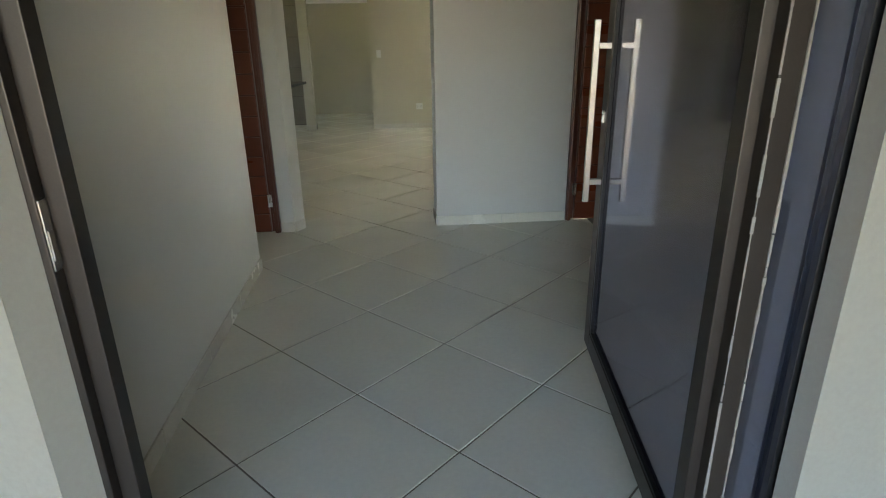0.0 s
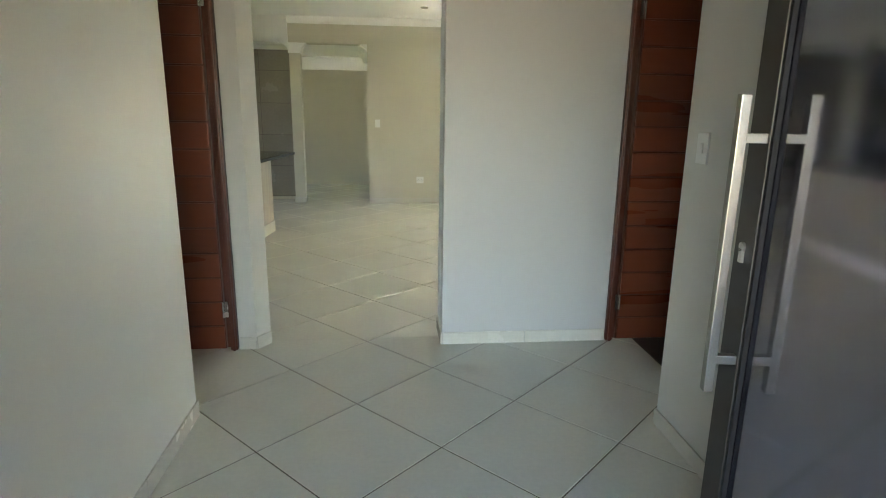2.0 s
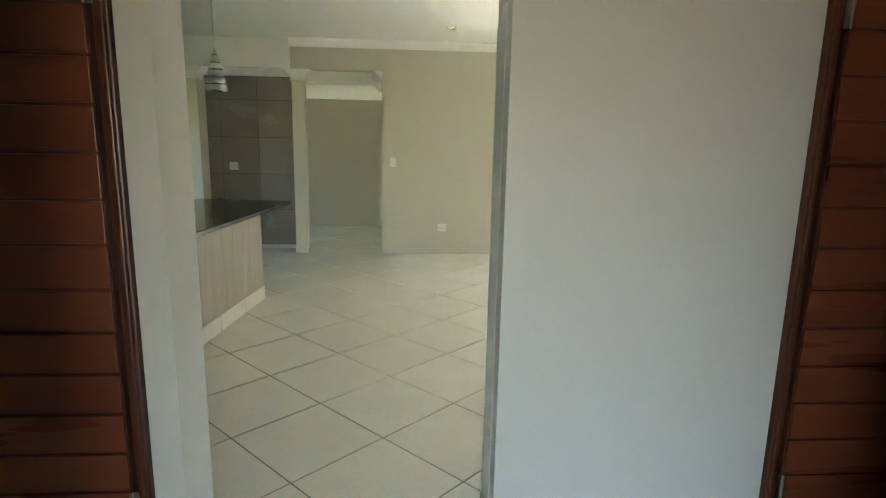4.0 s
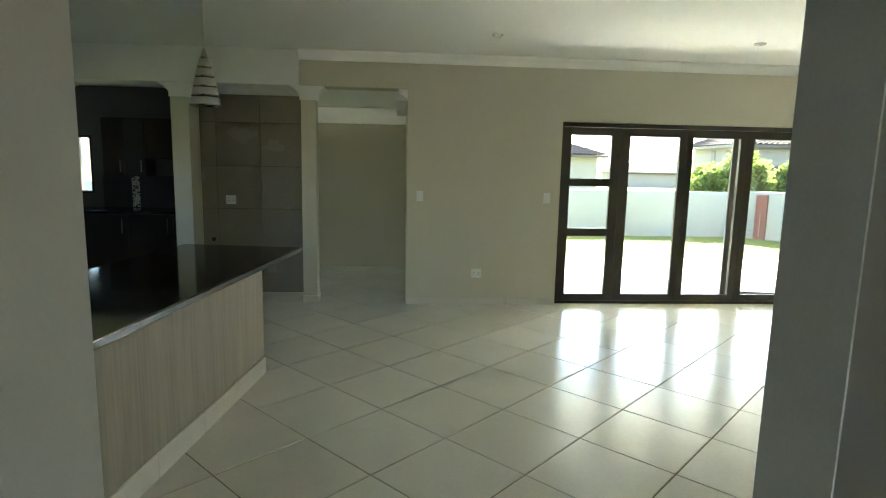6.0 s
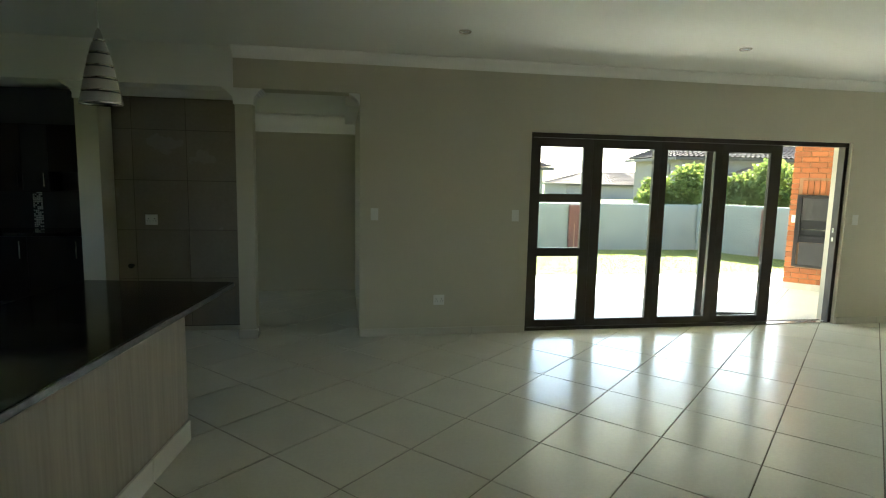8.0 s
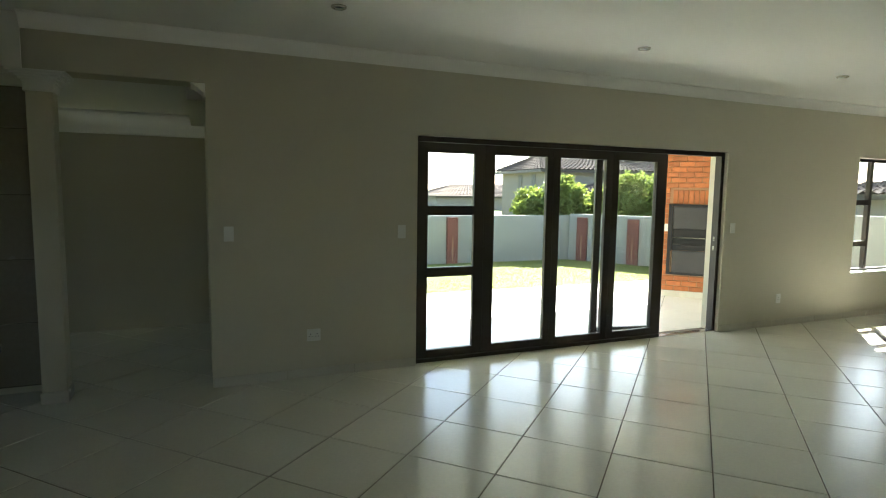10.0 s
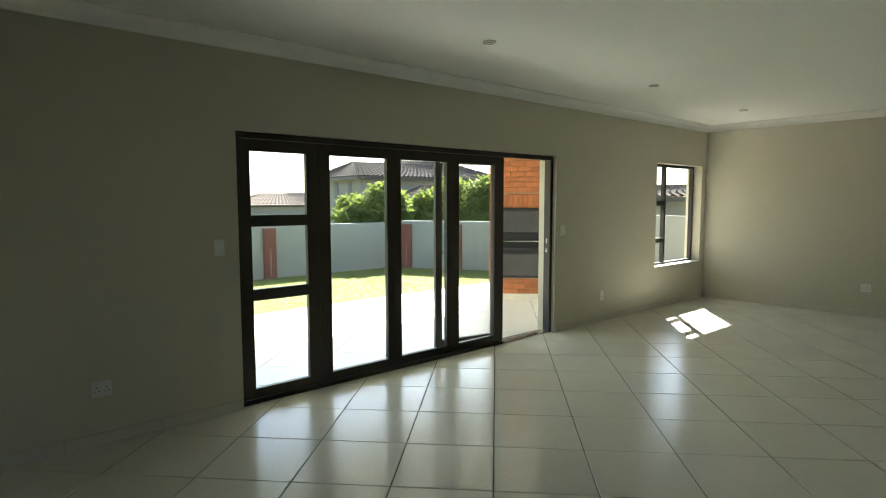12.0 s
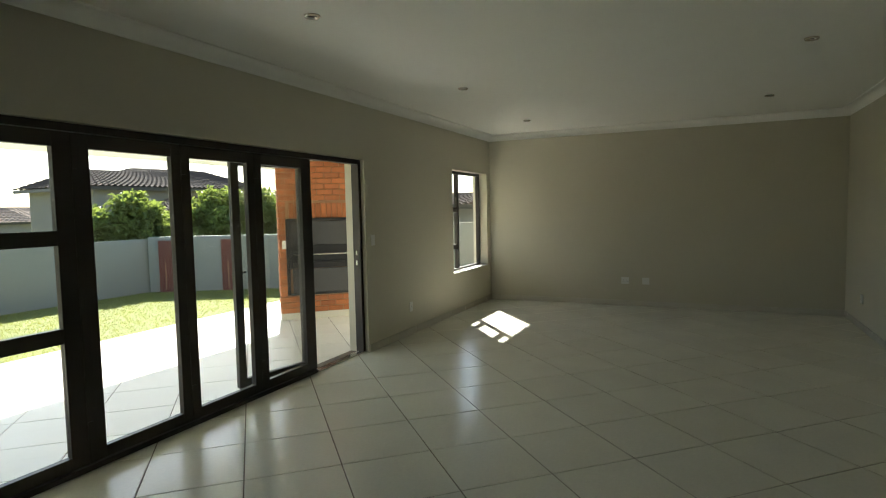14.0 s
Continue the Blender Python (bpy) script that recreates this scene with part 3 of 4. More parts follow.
piece("cap", lathe([(0.004, 2.222), (0.009, 2.212), (0.019, 2.180), (0.024, 2.168), (0.0, 2.168)]), STEEL, pend)
def bullet(u):
    """Radius of the shade from its top (0) to its rim (1)."""
    return 0.024 + 0.068 * u ** 0.78


Z0, Z1, RINGS = 2.165, 1.885, 5
for k in range(RINGS):
    u0, u1 = k / RINGS + 0.012, (k + 1) / RINGS - 0.012
    outer = [(bullet(u0 + (u1 - u0) * j / 5), Z0 + (Z1 - Z0) * (u0 + (u1 - u0) * j / 5)) for j in range(6)]
    inner = [(r - 0.003, zz) for r, zz in reversed(outer)]
    piece("ring", lathe(outer + inner + outer[:1]), STEEL, pend)
piece("inner_shade", lathe([(0.014, 2.15), (0.034, 2.09), (0.055, 1.99), (0.078, 1.895)]), GREYM, pend)

# ---- kitchen peninsula ----
pen = thing("kitchen_peninsula", "breakfast counter with pale oak laminate front and tiled plinth", "counter", pose(-0.953, 7.905, 0, 0, 0, -7.2))
PL = 3.2
for k in range(4):
    piece("front_panel", boxes((-0.018, 0.0, -PL + PL / 4 * k + 0.001, -PL + PL / 4 * (k + 1) - 0.001, 0.128, 0.905)), LAMINATE, pen)
piece("body", boxes((-0.62, -0.018, -PL, -0.02, 0.10, 0.905)), LAMINATE, pen)
piece("end_panel", boxes((-0.62, 0.0, -0.02, 0.0, 0.128, 0.905)), LAMINATE, pen)
y = 0.0
while y > -PL:
    piece("plinth_tile", boxes((-0.018, 0.014, max(y - 0.497, -PL), y - 0.003, 0.0, 0.130), bevel=0.003), PLINTH, pen)
    y -= 0.50
top = thing("granite_worktop", "polished black granite worktop on the breakfast counter", "worktop", pose(-0.970, 7.895, 0, 0, 0, -7.8))
piece("slab", boxes((-0.70, 0.235, -PL, 0.24, 0.907, 0.945), bevel=0.006), GRANITE, top)
piece("edge_strip", boxes((0.233, 0.241, -PL, 0.24, 0.912, 0.940), bevel=0.002), GRANITE_EDGE, top)

# ---- column and capitals ----
def capital(bm, x0, x1, y0, y1, z):
    for k in range(7):
        e = 0.012 + 0.085 * (1 - math.cos(math.pi / 2 * k / 6))
        box(bm, x0 - e, x1 + e, y0 - e * 0.7, y1 + e * 0.7, z + 0.016 * k, z + 0.016 * (k + 1) + 0.0005)
    box(bm, x0 - 0.012, x1 + 0.012, y0 - 0.012, y1 + 0.012, z - 0.03, z)


col = thing("column", "square cream column with a moulded white capital", "column", kind="structure")
part("shaft", boxes((-1.03, -0.87, 10.12, 10.29, 0, 2.30), bevel=0.004), WALL, col)
part("base", boxes((-1.04, -0.86, 10.11, 10.30, 0, 0.09), bevel=0.006), SKIRT, col)
bm = bmesh.new()
capital(bm, -1.03, -0.87, 10.12, 10.29, 2.305)
part("capital", bm, WHITE, col)
for x0, x1, y0, y1 in ((-3.76, -3.58, 10.085, 10.355), (-2.425, -2.235, 10.155, 10.35)):
    pc = thing("pier_capital", "moulded white capital on a kitchen pier", "capital", kind="structure")
    bm = bmesh.new()
    capital(bm, x0, x1, y0, y1, 2.305)
    part("moulding", bm, WHITE, pc)
bm = bmesh.new()
for k in range(6):
    e = 0.09 * (1 - math.cos(math.pi / 2 * k / 5))
    box(bm, 0.135 - e - 0.01, 0.139, FAR + 0.003, OUT - 0.003, 2.315 + 0.017 * k, 2.332 + 0.017 * k)
structure("corbel", bm, WHITE, "white moulded corbel at the passage opening", "corbel")

# ---- kitchen beyond ----
recess = thing("tiled_recess", "taupe wall tiles in the kitchen recess", "wall tiles", kind="structure")
part("grout_bed", boxes((-2.233, -1.035, 10.4645, 10.4695, 0.05, 2.345)), GROUT, recess, "dark grout")
for cx in range(3):
    x1 = -1.06 - 0.50 * cx
    x0 = max(x1 - 0.494, -2.230)
    for cz in range(5):
        z0 = 0.06 + 0.495 * cz
        z1 = min(z0 + 0.489, 2.34)
        part("wall_tile", boxes((x0, x1, 10.462, 10.469, z0, z1), bevel=0.002), GREYTILE, recess)
pipe = thing("water_outlet", "capped dark pipe stub on the recess wall", "pipe")
bm = bmesh.new()
tube(bm, (-2.10, 10.462, 0.69), (-2.10, 10.41, 0.69), 0.016)
tube(bm, (-2.10, 10.42, 0.69), (-2.10, 10.40, 0.69), 0.024)
part("pipe_stub", bm, BLACKM, pipe)

cab = thing("base_cabinet", "darker oak laminate kitchen base cabinet with black worktop", "cabinet")
part("carcass", boxes((LEFT + 0.002, -3.70, 7.9, 10.19, 0.1, 0.86)), CABWOOD, cab)
part("plinth", boxes((LEFT + 0.002, -3.76, 7.9, 10.19, 0, 0.1)), BLACKM, cab)
for k in range(5):
    y0 = 10.185 - 0.455 * (k + 1)
    dr = part("cabinet_door", boxes((-3.70, -3.682, y0 + 0.003, y0 + 0.452, 0.11, 0.855), bevel=0.002), CABWOOD, cab)
    hy = y0 + (0.06 if k % 2 else 0.395)
    part("handle", boxes((-3.675, -3.663, hy - 0.006, hy + 0.006, 0.62, 0.80), (-3.682, -3.67, hy - 0.005, hy + 0.005, 0.64, 0.65), (-3.682, -3.67, hy - 0.005, hy + 0.005, 0.77, 0.78)), STEEL, dr)
tagged(part("cabinet_worktop", boxes((LEFT + 0.002, -3.65, 7.9, 10.07, 0.862, 0.90), bevel=0.004), GRANITE), "black granite top of the kitchen cabinet", "worktop")
roll = thing("paper_roll", "loose roll of white paper on the kitchen worktop", "paper roll", pose(-3.90, 9.62, 0.902, 0, 0, 12))
bm = bmesh.new()
turns, pts = 26, []
for k in range(turns * 3):
    a = k * 2 * math.pi / turns
    rr = 0.055 + 0.004 * k / turns
    pts.append((rr * math.cos(a), 0.068 + rr * math.sin(a)))
va = [bm.verts.new((x, -0.22, z)) for x, z in pts]
vb = [bm.verts.new((x, 0.22, z)) for x, z in pts]
for k in range(len(pts) - 1):
    bm.faces.new((va[k], va[k + 1], vb[k + 1], vb[k])).smooth = True
piece("roll", bm, PLASTIC, roll)
bm = bmesh.new()
va, vb = [], []
for k in range(10):
    u = k / 9
    va.append(bm.verts.new((0.02 + 0.19 * u, -0.22, 0.003 + 0.03 * u * u)))
    vb.append(bm.verts.new((0.02 + 0.19 * u, 0.22, 0.003 + 0.03 * u * u)))
for k in range(9):
    bm.faces.new((va[k], va[k + 1], vb[k + 1], vb[k])).smooth = True
piece("loose_end", bm, PLASTIC, roll)

sc = thing("scullery_cabinet", "dark wenge scullery base cabinets with black top", "cabinet")
part("carcass", boxes((-6.0, -2.42, 11.62, 12.19, 0.1, 0.86)), DARKCUP, sc)
for k in range(6):
    dr = part("cabinet_door", boxes((-6.0 + 0.596 * k + 0.003, -6.0 + 0.596 * (k + 1) - 0.003, 11.60, 11.62, 0.11, 0.855), bevel=0.002), DARKCUP, sc)
    part("handle", boxes((-6.0 + 0.596 * k + 0.52, -6.0 + 0.596 * k + 0.535, 11.575, 11.585, 0.6, 0.8)), STEEL, dr)
tagged(part("scullery_worktop", boxes((-6.0, -2.42, 11.58, 12.19, 0.862, 0.90), bevel=0.004), GRANITE), "black granite scullery worktop", "worktop")
for x0, x1, label in ((-4.02, -3.46, "dark wenge wall cabinet"), (-3.455, -2.42, "dark wall cabinet with a paler side panel")):
    wc = thing("wall_cabinet", label + " in the scullery", "cabinet")
    part("carcass", boxes((x0, x1, 11.88, 12.19, 1.36 if x0 < -3.5 else 1.6, 2.15)), DARKCUP, wc)
    mid = (x0 + x1) / 2
    for a, b in ((x0, mid), (mid, x1)):
        dr = part("cabinet_door", boxes((a + 0.002, b - 0.002, 11.86, 11.88, 1.37 if x0 < -3.5 else 1.61, 2.14), bevel=0.002), DARKCUP if a == x0 else GREYM, wc)
        part("handle", boxes((b - 0.05, b - 0.038, 11.84, 11.85, 1.42 if x0 < -3.5 else 1.66, 1.58 if x0 < -3.5 else 1.8)), STEEL, dr)
bs = thing("backsplash", "grey splashback with a mosaic strip", "splashback", kind="structure")
part("panel", boxes((-4.2, -2.42, 12.19, 12.196, 0.90, 1.36)), GREYM, bs)
bm = bmesh.new()
random.seed(5)
for i in range(5):
    for j in range(20):
        if random.random() < 0.8:
            box(bm, -3.80 + i * 0.022, -3.782 + i * 0.022, 12.186, 12.189, 0.91 + j * 0.022, 0.928 + j * 0.022)
part("mosaic", bm, TRIM, bs)

# ---- skirting ----
def skirting(name, rows, step=0.56):
    ob = thing(name, "cream ceramic skirting tiles along the wall foot", "skirting", kind="structure")
    for x0, y0, x1, y1, nx, ny in rows:
        n = max(1, round(math.hypot(x1 - x0, y1 - y0) / step))
        for k in range(n):
            a, b = k / n, (k + 1) / n
            ax, ay, bx_, by = x0 + (x1 - x0) * a, y0 + (y1 - y0) * a, x0 + (x1 - x0) * b, y0 + (y1 - y0) * b
            g = 0.002
            if ny:
                r = (ax + g, bx_ - g, min(ay, ay + ny * 0.010), max(ay, ay + ny * 0.010), 0.0, 0.078)
            else:
                r = (min(ax, ax + nx * 0.010), max(ax, ax + nx * 0.010), ay + g, by - g, 0.0, 0.078)
            part("skirting_tile", boxes(r, bevel=0.002), SKIRT, ob)
    return ob


skirting("baseboard_north", [(0.15, FAR, 1.885, FAR, 0, -1), (5.725, FAR, RIGHT, FAR, 0, -1)])
skirting("baseboard_east", [(RIGHT, 4.99, RIGHT, FAR - 0.012, -1, 0)])
skirting("baseboard_south", [(2.9, 4.98, RIGHT - 0.012, 4.98, 0, 1)])
skirting("baseboard_hall", [(0.762, NEAR0, 1.833, NEAR0, 0, -1), (0.76, NEAR0 - 0.01, 0.76, NEAR1, -1, 0), (-0.498, NEAR0, -0.392, NEAR0, 0, -1),
    (HL, 1.08, HL, 3.50, 1, 0), (HR, 1.08, HR, 3.27, -1, 0), (HL - 0.15, 3.50, HL + 0.01, 3.50, 0, 1), (HR - 0.01, 3.27, HR + 0.3, 3.27, 0, 1)])

splay = boxes((0.0, 0.114, -0.010, 0.0, 0.0, 0.078), bevel=0.002)
sk = tagged(part("baseboard_splay", splay, SKIRT), "cream skirting tile on the splayed wall end", "skirting", kind="structure")
sk.matrix_world = pose(-0.392, NEAR0 - 0.001, 0, 0, 0, math.degrees(math.atan2(0.095, 0.067)))

# ---- brick barbecue on the patio ----
BBQ = pose(6.97, 12.37, 0, 0, 0, -47)   # stands diagonally, facing the room
bq = thing("brick_barbecue", "orange face brick barbecue wall on the patio", "barbecue", BBQ)
BX0, BX1, BY0, BY1, BT = 0.0, 1.47, 0.0, 0.60, 2.32
piece("core", boxes((BX0 + 0.012, BX1 - 0.012, BY0 + 0.012, BY1 - 0.012, -0.03, BT)), MORTAR, bq)
piece("plinth", boxes((BX0 - 0.004, BX1 + 0.004, BY0 - 0.004, BY0 + 0.012, -0.03, 0.07), (BX0 - 0.004, BX0 + 0.012, BY0 + 0.012, BY1, -0.03, 0.07)), SKIRT, bq)
brick_y = boxes((-0.108, 0.108, -0.010, 0.010, -0.036, 0.036), bevel=0.004)
brick_half = boxes((-0.050, 0.050, -0.010, 0.010, -0.036, 0.036), bevel=0.004)
brick_sold = boxes((-0.034, 0.034, -0.010, 0.010, -0.108, 0.108), bevel=0.004)
meshes = {}
for key, bm in (("full", brick_y), ("half", brick_half), ("soldier", brick_sold)):
    me = bpy.data.meshes.new("brick")
    bm.to_mesh(me)
    bm.free()
    me.materials.append(BRICK)
    meshes[key] = me


def brick(key, m):
    ob = new("brick", meshes[key])
    ob.parent = bq
    ob.matrix_basis = m


random.seed(11)
GX0 = 0.155          # left edge of the built-in grill
row, z = 0, 0.075 + 0.036
while z < BT - 0.03:
    shift = 0.113 if row % 2 else 0.0
    x = BX0 + 0.108 - shift
    while x < BX1 - 0.05:
        inside_grill = x + 0.10 > GX0 and 0.36 < z < 1.70
        if x - 0.108 >= BX0 - 0.02 and not inside_grill:
            brick("full", pose(x + random.uniform(-0.002, 0.002), BY0 + 0.004 + random.uniform(-0.002, 0.002), z))
        elif x - 0.108 < BX0 - 0.02 and not (GX0 < x and 0.36 < z < 1.70):
            brick("half", pose(BX0 + 0.050, BY0 + 0.004, z))
        elif inside_grill and x - 0.108 < GX0 - 0.06:
            brick("half", pose(x - 0.058, BY0 + 0.004, z))
        x += 0.226
    y = BY0 + 0.12 + (0.113 if row % 2 else 0.0)
    while y < BY1 - 0.1:
        brick("full", pose(BX0 + 0.004, y, z, 0, 0, 90))
        y += 0.226
    z += 0.083
    row += 1
x = GX0 + 0.03
while x < BX1 - 0.05:
    brick("soldier", pose(x, BY0 + 0.002, 1.585))
    x += 0.078
gr = thing("built_in_grill", "grey and black steel built-in barbecue with hood", "barbecue grill", BBQ)
piece("hood", boxes((GX0 + 0.01, 1.33, BY0 - 0.03, BY0 + 0.011, 1.08, 1.43), bevel=0.006), GREYM, gr)
piece("hood_trim", boxes((GX0 - 0.01, 1.35, BY0 - 0.05, BY0 + 0.011, 1.432, 1.47), bevel=0.004), BLACKM, gr)
piece("side_trim", boxes((GX0 - 0.012, GX0 + 0.008, BY0 - 0.05, BY0 + 0.011, 0.72, 1.43), bevel=0.003), BLACKM, gr)
piece("surround", boxes((GX0 - 0.062, GX0 - 0.013, BY0 - 0.03, BY0 + 0.011, 0.34, 1.47), (GX0 - 0.013, 1.35, BY0 - 0.028, BY0 + 0.011, 0.335, 0.368), bevel=0.003), BLACKM, gr)
piece("firebox", boxes((GX0 + 0.01, 1.33, BY0 - 0.01, BY0 + 0.011, 0.73, 1.078)), BLACKM, gr)
piece("grid_rail", boxes((GX0 + 0.03, 1.31, BY0 - 0.075, BY0 - 0.06, 0.93, 0.945), (GX0 + 0.03, GX0 + 0.045, BY0 - 0.075, BY0 - 0.011, 0.93, 0.945)), STEEL, gr)
piece("ash_rail", boxes((GX0 + 0.02, 1.32, BY0 - 0.06, BY0 - 0.011, 0.80, 0.83), bevel=0.004), BLACKM, gr)
piece("lower_door", boxes((GX0 + 0.02, 1.32, BY0 - 0.025, BY0 + 0.011, 0.37, 0.725), bevel=0.005), GREYM, gr)
wall_plate("light_switch", "white weatherproof switch on the brickwork", "light switch", BBQ @ pose(0.075, BY0 - 0.006, 1.09), 0.075, 0.12, "switch")

# ---- garden wall ----
def wall_run(name, points, h0, h1, thick=0.2):
    bm = bmesh.new()
    for (xa, ya), (xb, yb) in zip(points, points[1:]):
        d = Vector((xb - xa, yb - ya, 0)).normalized()
        nrm = Vector((-d.y, d.x, 0)) * thick
        vs = []
        for z in (h0, h1):
            for p in (Vector((xa, ya, 0)), Vector((xb, yb, 0)) + d * 0.1, Vector((xb, yb, 0)) + d * 0.1 + nrm, Vector((xa, ya, 0)) + nrm):
                vs.append(bm.verts.new((p.x, p.y, z)))
        for f in ((0, 1, 2, 3), (4, 5, 6, 7), (0, 1, 5, 4), (1, 2, 6, 5), (2, 3, 7, 6), (3, 0, 4, 7)):
            bm.faces.new([vs[i] for i in f])
    return structure(name, bm, PLASTER, "grey-green plastered garden wall", "wall")


wall_run("garden_wall", [(-14, 18.0), (8.9, 17.75)], -0.2, 1.05)
wall_run("garden_wall_side", [(8.95, 17.7), (10.25, 15.5), (10.7, 13.5)], -0.2, 1.09)
wall_run("garden_wall_east", [(10.72, 13.4), (11.0, 6.0)], -0.2, 1.295)
for x, y, a in ((5.62, 17.76, 0), (9.13, 17.38, -59), (9.80, 16.25, -59), (1.5, 17.78, 0), (-3.0, 17.8, 0)):
    p = thing("wall_pier", "red-brown brick pier on the garden wall", "pier", pose(x, y, -0.15, 0, 0, a), group="garden wall piers")
    piece("shaft", boxes((-0.14, 0.14, -0.05, 0.15, 0, 1.16), bevel=0.01), REDBRICK, p)
    piece("groove", boxes((-0.01, 0.01, -0.056, -0.05, 0.1, 0.7)), MORTAR, p)

# ---- grass on the lawn ----
random.seed(21)
verts, faces = [], []
while len(faces) < 30000:
    x, y = random.uniform(0.5, 10.3), random.uniform(13.8, 17.7)
    if (x - 8.95) * 2.2 + (y - 17.7) * 1.3 > -0.35:
        continue
    a, h = random.uniform(0, 6.3), random.uniform(0.012, 0.032)
    dx, dy = 0.006 * math.cos(a), 0.006 * math.sin(a)
    k = len(verts)
    verts += [(x - dx, y - dy, -0.112), (x + dx, y + dy, -0.112), (x + random.uniform(-0.03, 0.03), y + random.uniform(-0.03, 0.03), -0.11 + h)]
    faces.append((k, k + 1, k + 2))
me = bpy.data.meshes.new("grass")
me.from_pydata(verts, [], faces)
me.materials.append(BLADE)
tagged(new("grass", me), "short sunlit lawn grass blades", "grass", kind="stuff")

# ---- houses beyond the wall ----
def roof_plane(bm, a, b, c, d, cols, rows):
    """Pan tiles on the slope a-b (eaves) to d-c (ridge): waves across, steps down the slope."""
    a, b, c, d = (Vector(v) for v in (a, b, c, d))
    n = (b - a).cross(d - a).normalized()
    if n.z < 0:
        n = -n
    grid = []
    for j in range(rows):
        for lift, v in ((0.05, j / rows), (0.0, (j + 0.98) / rows)):
            line = []
            for i in range(cols * 4 + 1):
                u = i / (cols * 4)
                p = (a.lerp(b, u)).lerp(d.lerp(c, u), v)
                line.append(bm.verts.new(p + n * (lift + 0.035 * math.sin(u * cols * 2 * math.pi))))
            grid.append(line)
    for r0, r1 in zip(grid, grid[1:]):
        for i in range(len(r0) - 1):
            bm.faces.new((r0[i], r0[i + 1], r1[i + 1], r1[i]))


def house(name, label, m, length, depth, eave, ridge, windows=(), over=0.45, cols=None, wallmat=None, hip=None, roofmat=None, hip_start=None):
    """Hip-roofed house: front along +x from the origin, depth along +y."""
    h = thing(name, label, "house", m)
    piece("wall", boxes((0, length, 0, depth, -0.5, eave)), wallmat or HOUSEP, h)
    o = over
    A, B, C, D = (-o, -o, eave), (length + o, -o, eave), (length + o, depth + o, eave), (-o, depth + o, eave)
    k = min(depth / 2, length / 2 - 0.3)
    R0, R1 = (hip_start or k, depth / 2, ridge), (length - (hip or k), depth / 2, ridge)
    cols = cols or int(length / 0.23)
    bm = bmesh.new()
    roof_plane(bm, A, B, R1, R0, cols, 9)
    roof_plane(bm, D, A, R0, R0, int(depth / 0.3), 9)
    roof_plane(bm, B, C, R1, R1, int(depth / 0.3), 9)
    roof_plane(bm, C, D, R0, R1, cols, 9)
    piece("roof", bm, roofmat or ROOFT, h)
    piece("fascia", boxes((-o, length + o, -o, -o + 0.03, eave - 0.16, eave - 0.01), (-o, -o + 0.03, -o + 0.03, depth + o, eave - 0.16, eave - 0.01)), FRAME, h)
    piece("soffit", boxes((-o + 0.03, length + o, -o + 0.03, depth + o, eave - 0.06, eave - 0.02)), WHITE, h)
    for side, a, b, z0, z1 in windows:
        if side == "front":
            w = piece("window", boxes((a, b, -0.02, 0.05, z0, z1)), FRAME, h)
            piece("pane", boxes((a + 0.05, b - 0.05, -0.024, -0.02, z0 + 0.05, z1 - 0.05)), GREYM, w)
        else:
            w = piece("window", boxes((-0.02, 0.05, a, b, z0, z1)), FRAME, h)
            piece("pane", boxes((-0.024, -0.02, a + 0.05, b - 0.05, z0 + 0.05, z1 - 0.05)), GREYM, w)
    return h


house("house", "beige neighbour house with brown pan-tiled hip roof", pose(16.2, 30.2, 0, 0, 0, -5), 6.7, 5.3, 2.85, 3.75, [("side", 1.0, 1.45, 1.2, 2.6), ("side", 2.6, 3.05, 1.2, 2.6), ("front", 5.3, 6.2, 1.8, 2.6)], hip=0.8, hip_start=1.0)
house("house", "second beige house wing with a brown tiled roof", pose(20.3, 34.2, 0, 0, 0, -4), 8.6, 5.0, 3.25, 4.3, [("front", 2.0, 3.2, 1.6, 2.7)], hip=1.6)
house("house", "low tiled porch roof beside the neighbour house", pose(17.2, 26.9, 0, 0, 0, -4), 3.2, 2.2, 1.66, 2.36, over=0.25)
house("house", "cream house with brown tiled roof corner", pose(3.6, 33, 0, 0, 0, 0), 6.6, 6.0, 2.25, 3.5, [("front", 1.0, 2.0, 0.9, 1.9)])
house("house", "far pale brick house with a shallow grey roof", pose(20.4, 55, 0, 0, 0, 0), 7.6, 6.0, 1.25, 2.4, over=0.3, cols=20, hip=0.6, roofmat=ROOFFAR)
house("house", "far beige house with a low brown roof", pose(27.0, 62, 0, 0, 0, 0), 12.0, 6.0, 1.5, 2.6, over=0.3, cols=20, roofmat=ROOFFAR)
house("house", "far house among the roofs", pose(-6, 60, 0, 0, 0, 0), 14.0, 7.0, 2.2, 3.4, over=0.3, cols=20)
house("house", "neighbour house behind the side wall", pose(17.3, 19.0, 0, 0, 0, -82), 10.0, 6.0, 1.72, 2.15, [("front", 1.0, 2.0, 1.0, 2.0)])

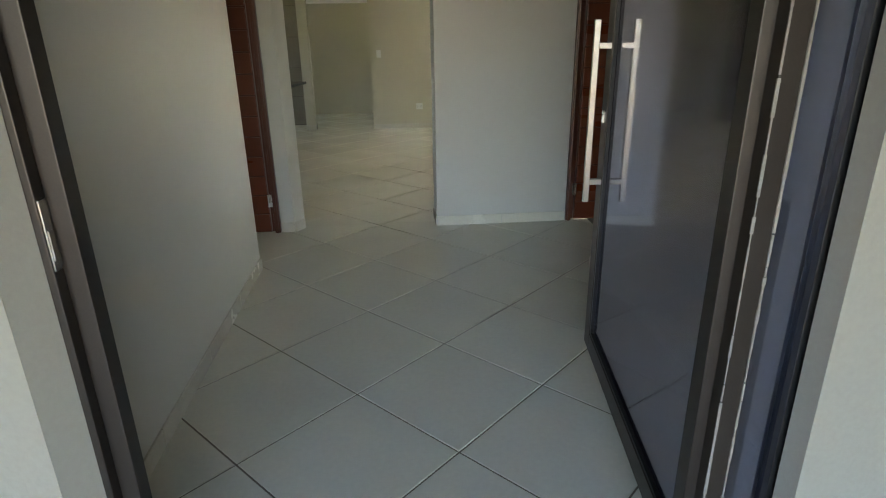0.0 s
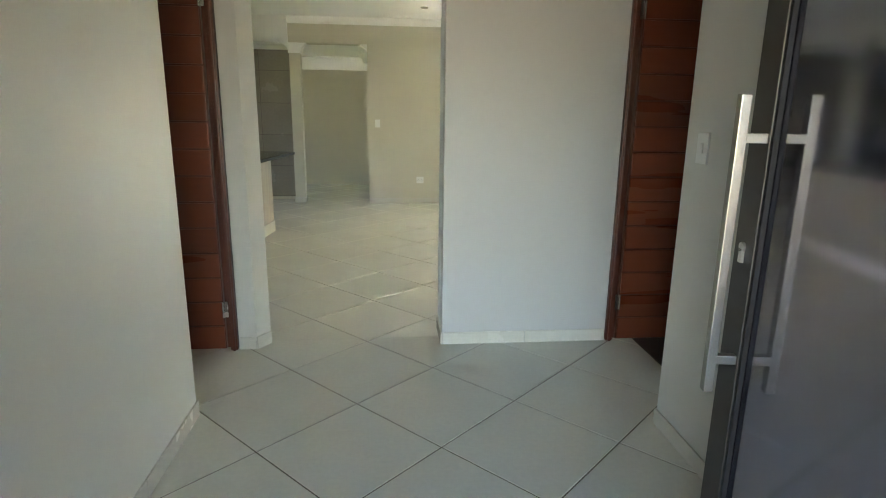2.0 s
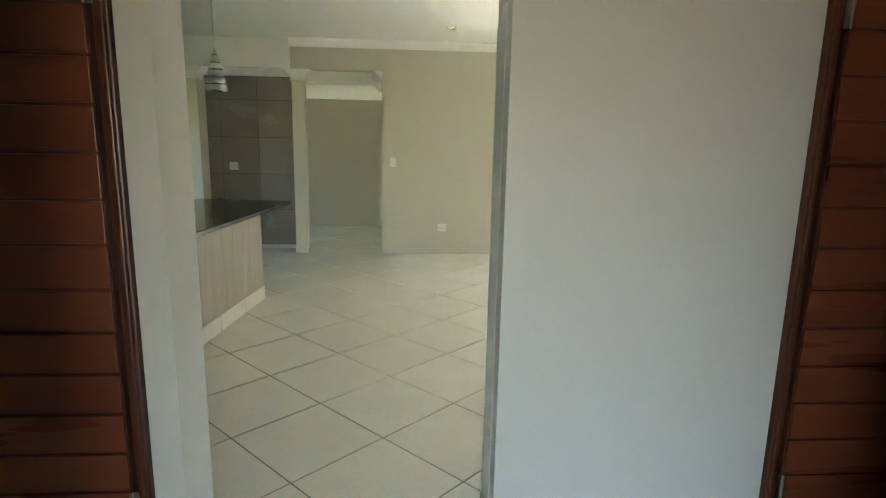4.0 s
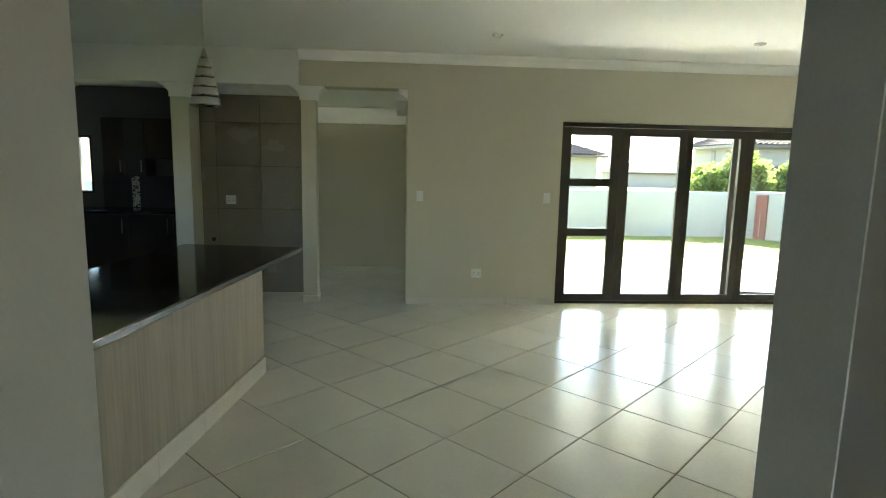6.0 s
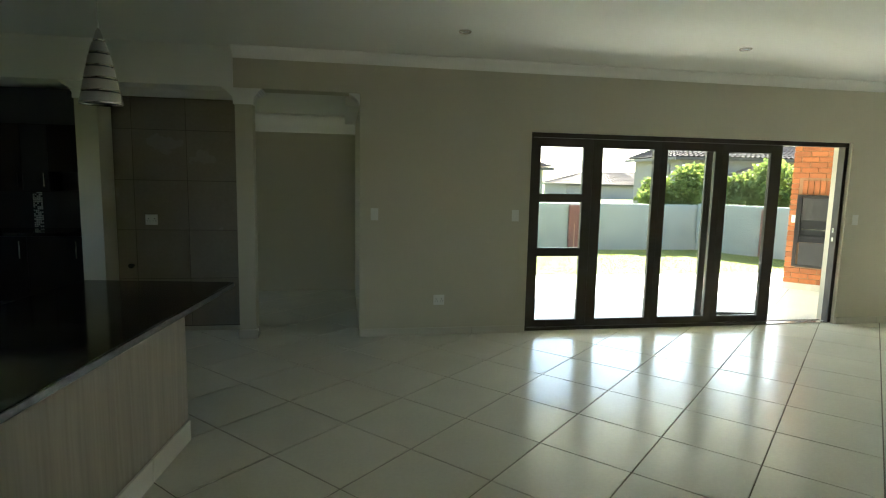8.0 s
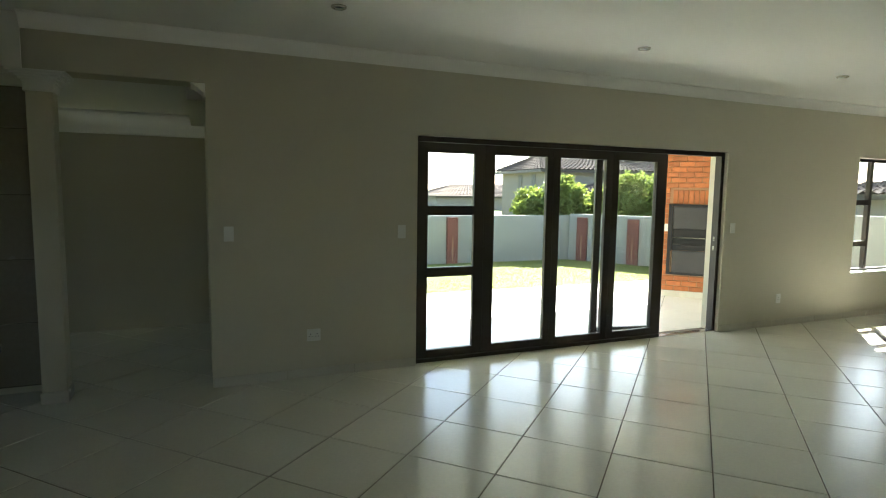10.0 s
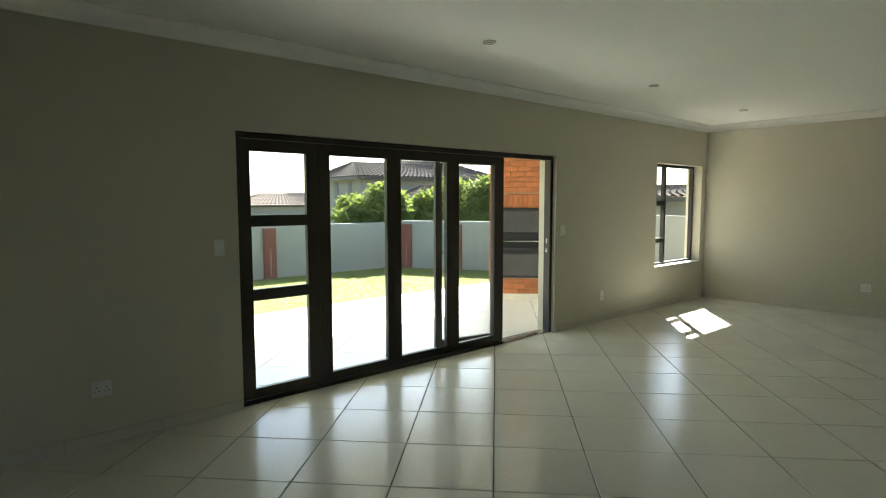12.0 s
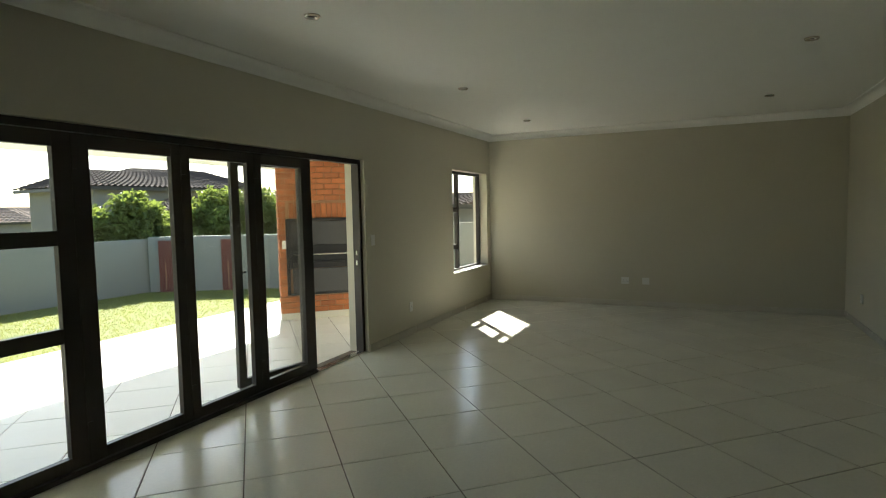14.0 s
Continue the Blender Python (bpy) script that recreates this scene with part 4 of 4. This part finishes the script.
# ---- shrubs and trees behind the wall ----
def shrub(x, y, r, h, label, seed):
    random.seed(seed)
    t = thing("tree", label, "tree", pose(x, y, -0.12), group="garden trees")
    bm = bmesh.new()
    tips = []
    tube(bm, (0, 0, 0), (0, 0, h * 0.45), 0.06, 0.04, 8)
    for k in range(22):
        a = k * 2.4 + random.random()
        rr = r * random.uniform(0.25, 0.95)
        tip = Vector((rr * math.cos(a), rr * math.sin(a), h * random.uniform(0.35, 0.93) * (1.04 - 0.22 * rr / r)))
        tube(bm, (0, 0, h * random.uniform(0.15, 0.44)), tip, 0.022, 0.007, 6)
        tips.append(tip)
    tips += [Vector((0, 0, h * 0.95)), Vector((0.1, 0.05, h * 0.86)), Vector((-0.08, -0.06, h * 0.72))]
    tips += [Vector((r * 0.5 * math.cos(k * 1.05), r * 0.5 * math.sin(k * 1.05), h * random.uniform(0.66, 0.94))) for k in range(6)]
    piece("trunk", bm, BARK, t)
    verts, faces = [], []
    for tip in tips:
        lump = r * random.uniform(0.22, 0.38)
        for i in range(230):
            d = Vector((random.gauss(0, 1), random.gauss(0, 1), random.gauss(0, 1.1))).normalized() * lump * random.random() ** 0.45
            p = tip + d
            if p.z < 0.15:
                continue
            L, W = random.uniform(0.09, 0.17), random.uniform(0.03, 0.055)
            q = Euler((random.uniform(-1.1, 1.1), random.uniform(-1.1, 1.1), random.uniform(0, 6.3))).to_matrix()
            base = len(verts)
            for v in ((0, 0, 0), (L * 0.5, W, 0.02), (L, 0, -0.02), (L * 0.5, -W, 0.02)):
                verts.append(tuple(p + q @ Vector(v)))
            faces += [(base, base + 1, base + 2), (base, base + 2, base + 3)]
    me = bpy.data.meshes.new("crown")
    me.from_pydata(verts, [], faces)
    me.materials.append(LEAF)
    cr = new("crown", me)
    cr.parent = t
    return t


shrub(8.55, 18.75, 0.70, 1.75, "bushy green tree behind the garden wall", 1)
shrub(9.35, 18.5, 0.75, 2.15, "bushy green tree with pale young leaves behind the wall", 2)
shrub(10.5, 18.4, 0.70, 1.85, "bushy green tree behind the garden wall", 3)
shrub(11.2, 18.2, 0.85, 2.2, "bushy green tree with pale young leaves behind the wall", 4)
shrub(12.25, 17.6, 0.90, 2.3, "bushy green tree behind the garden wall", 5)
shrub(13.1, 17.0, 1.0, 2.3, "bushy green tree behind the garden wall", 6)
shrub(13.7, 15.8, 0.95, 2.1, "bushy green tree behind the garden wall", 7)

# ---- floor tiles ----
def clip(poly, axis, limit, keep_less):
    out = []
    for i, p in enumerate(poly):
        q = poly[(i + 1) % len(poly)]
        a = (p[axis] <= limit) == keep_less
        b = (q[axis] <= limit) == keep_less
        if a:
            out.append(p)
        if a != b:
            u = (limit - p[axis]) / (q[axis] - p[axis])
            out.append((p[0] + (q[0] - p[0]) * u, p[1] + (q[1] - p[1]) * u))
    return out


def tile_mesh(poly, material, thick, bevel=0.0022):
    """A slab with a chamfered upper edge over a convex outline."""
    n = len(poly)
    cx, cy = sum(p[0] for p in poly) / n, sum(p[1] for p in poly) / n
    verts, faces = [], []
    for shrink, z in ((0.0, -thick), (0.0, -bevel), (bevel, 0.0)):
        for x, y in poly:
            d = math.hypot(x - cx, y - cy) or 1
            f = 1 - shrink * 1.4 / d
            verts.append((cx + (x - cx) * f, cy + (y - cy) * f, z))
    for r in (0, 1):
        for k in range(n):
            faces.append((r * n + k, r * n + (k + 1) % n, (r + 1) * n + (k + 1) % n, (r + 1) * n + k))
    faces.append(tuple(range(2 * n, 3 * n)))
    me = bpy.data.meshes.new("tile")
    me.from_pydata(verts, [], faces)
    me.materials.append(material)
    return me


def lay_tiles(parent, rect, angle, size, ox, oy, material, z, thick, joint=0.0070):
    x0, x1, y0, y1 = rect
    c, s = math.cos(radians(angle)), math.sin(radians(angle))
    h = size - joint
    square = [(c * u - s * v, s * u + c * v) for u, v in ((joint / 2, joint / 2), (joint / 2 + h, joint / 2), (joint / 2 + h, joint / 2 + h), (joint / 2, joint / 2 + h))]
    whole = tile_mesh(square, material, thick)
    for i in range(-40, 60):
        for j in range(-40, 60):
            px, py = ox + size * (c * i - s * j), oy + size * (s * i + c * j)
            poly = [(px + a, py + b) for a, b in square]
            inside = [x0 <= a <= x1 and y0 <= b <= y1 for a, b in poly]
            if all(inside):
                ob = new("tile", whole)
                ob.parent = parent
                ob.location = (px, py, z + random.uniform(-0.0004, 0.0004))
                continue
            for axis, limit, less in ((0, x0, False), (0, x1, True), (1, y0, False), (1, y1, True)):
                if poly:
                    poly = clip(poly, axis, limit, less)
            if len(poly) >= 3:
                area = abs(sum(poly[k][0] * poly[(k + 1) % len(poly)][1] - poly[(k + 1) % len(poly)][0] * poly[k][1] for k in range(len(poly)))) / 2
                if area > 0.00015:
                    ob = new("tile", tile_mesh(poly, material, thick))
                    ob.parent = parent
                    ob.location = (0, 0, z)


random.seed(3)
GRID = (43.25, 0.5725, 0.159, 0.328)
lay_tiles(floor, (-1.7, 2.9, 0.95, 4.42), *GRID, TILE, 0.0, 0.006)
lay_tiles(floor, (LEFT, RIGHT, 4.42, 10.20), *GRID, TILE, 0.0, 0.006)
lay_tiles(floor, (LEFT, 0.2, 10.20, 12.5), *GRID, TILE, 0.0, 0.006)
lay_tiles(patio, (0.42, 11.0, 10.335, 13.72), *GRID, PAVE, -0.03, 0.006)
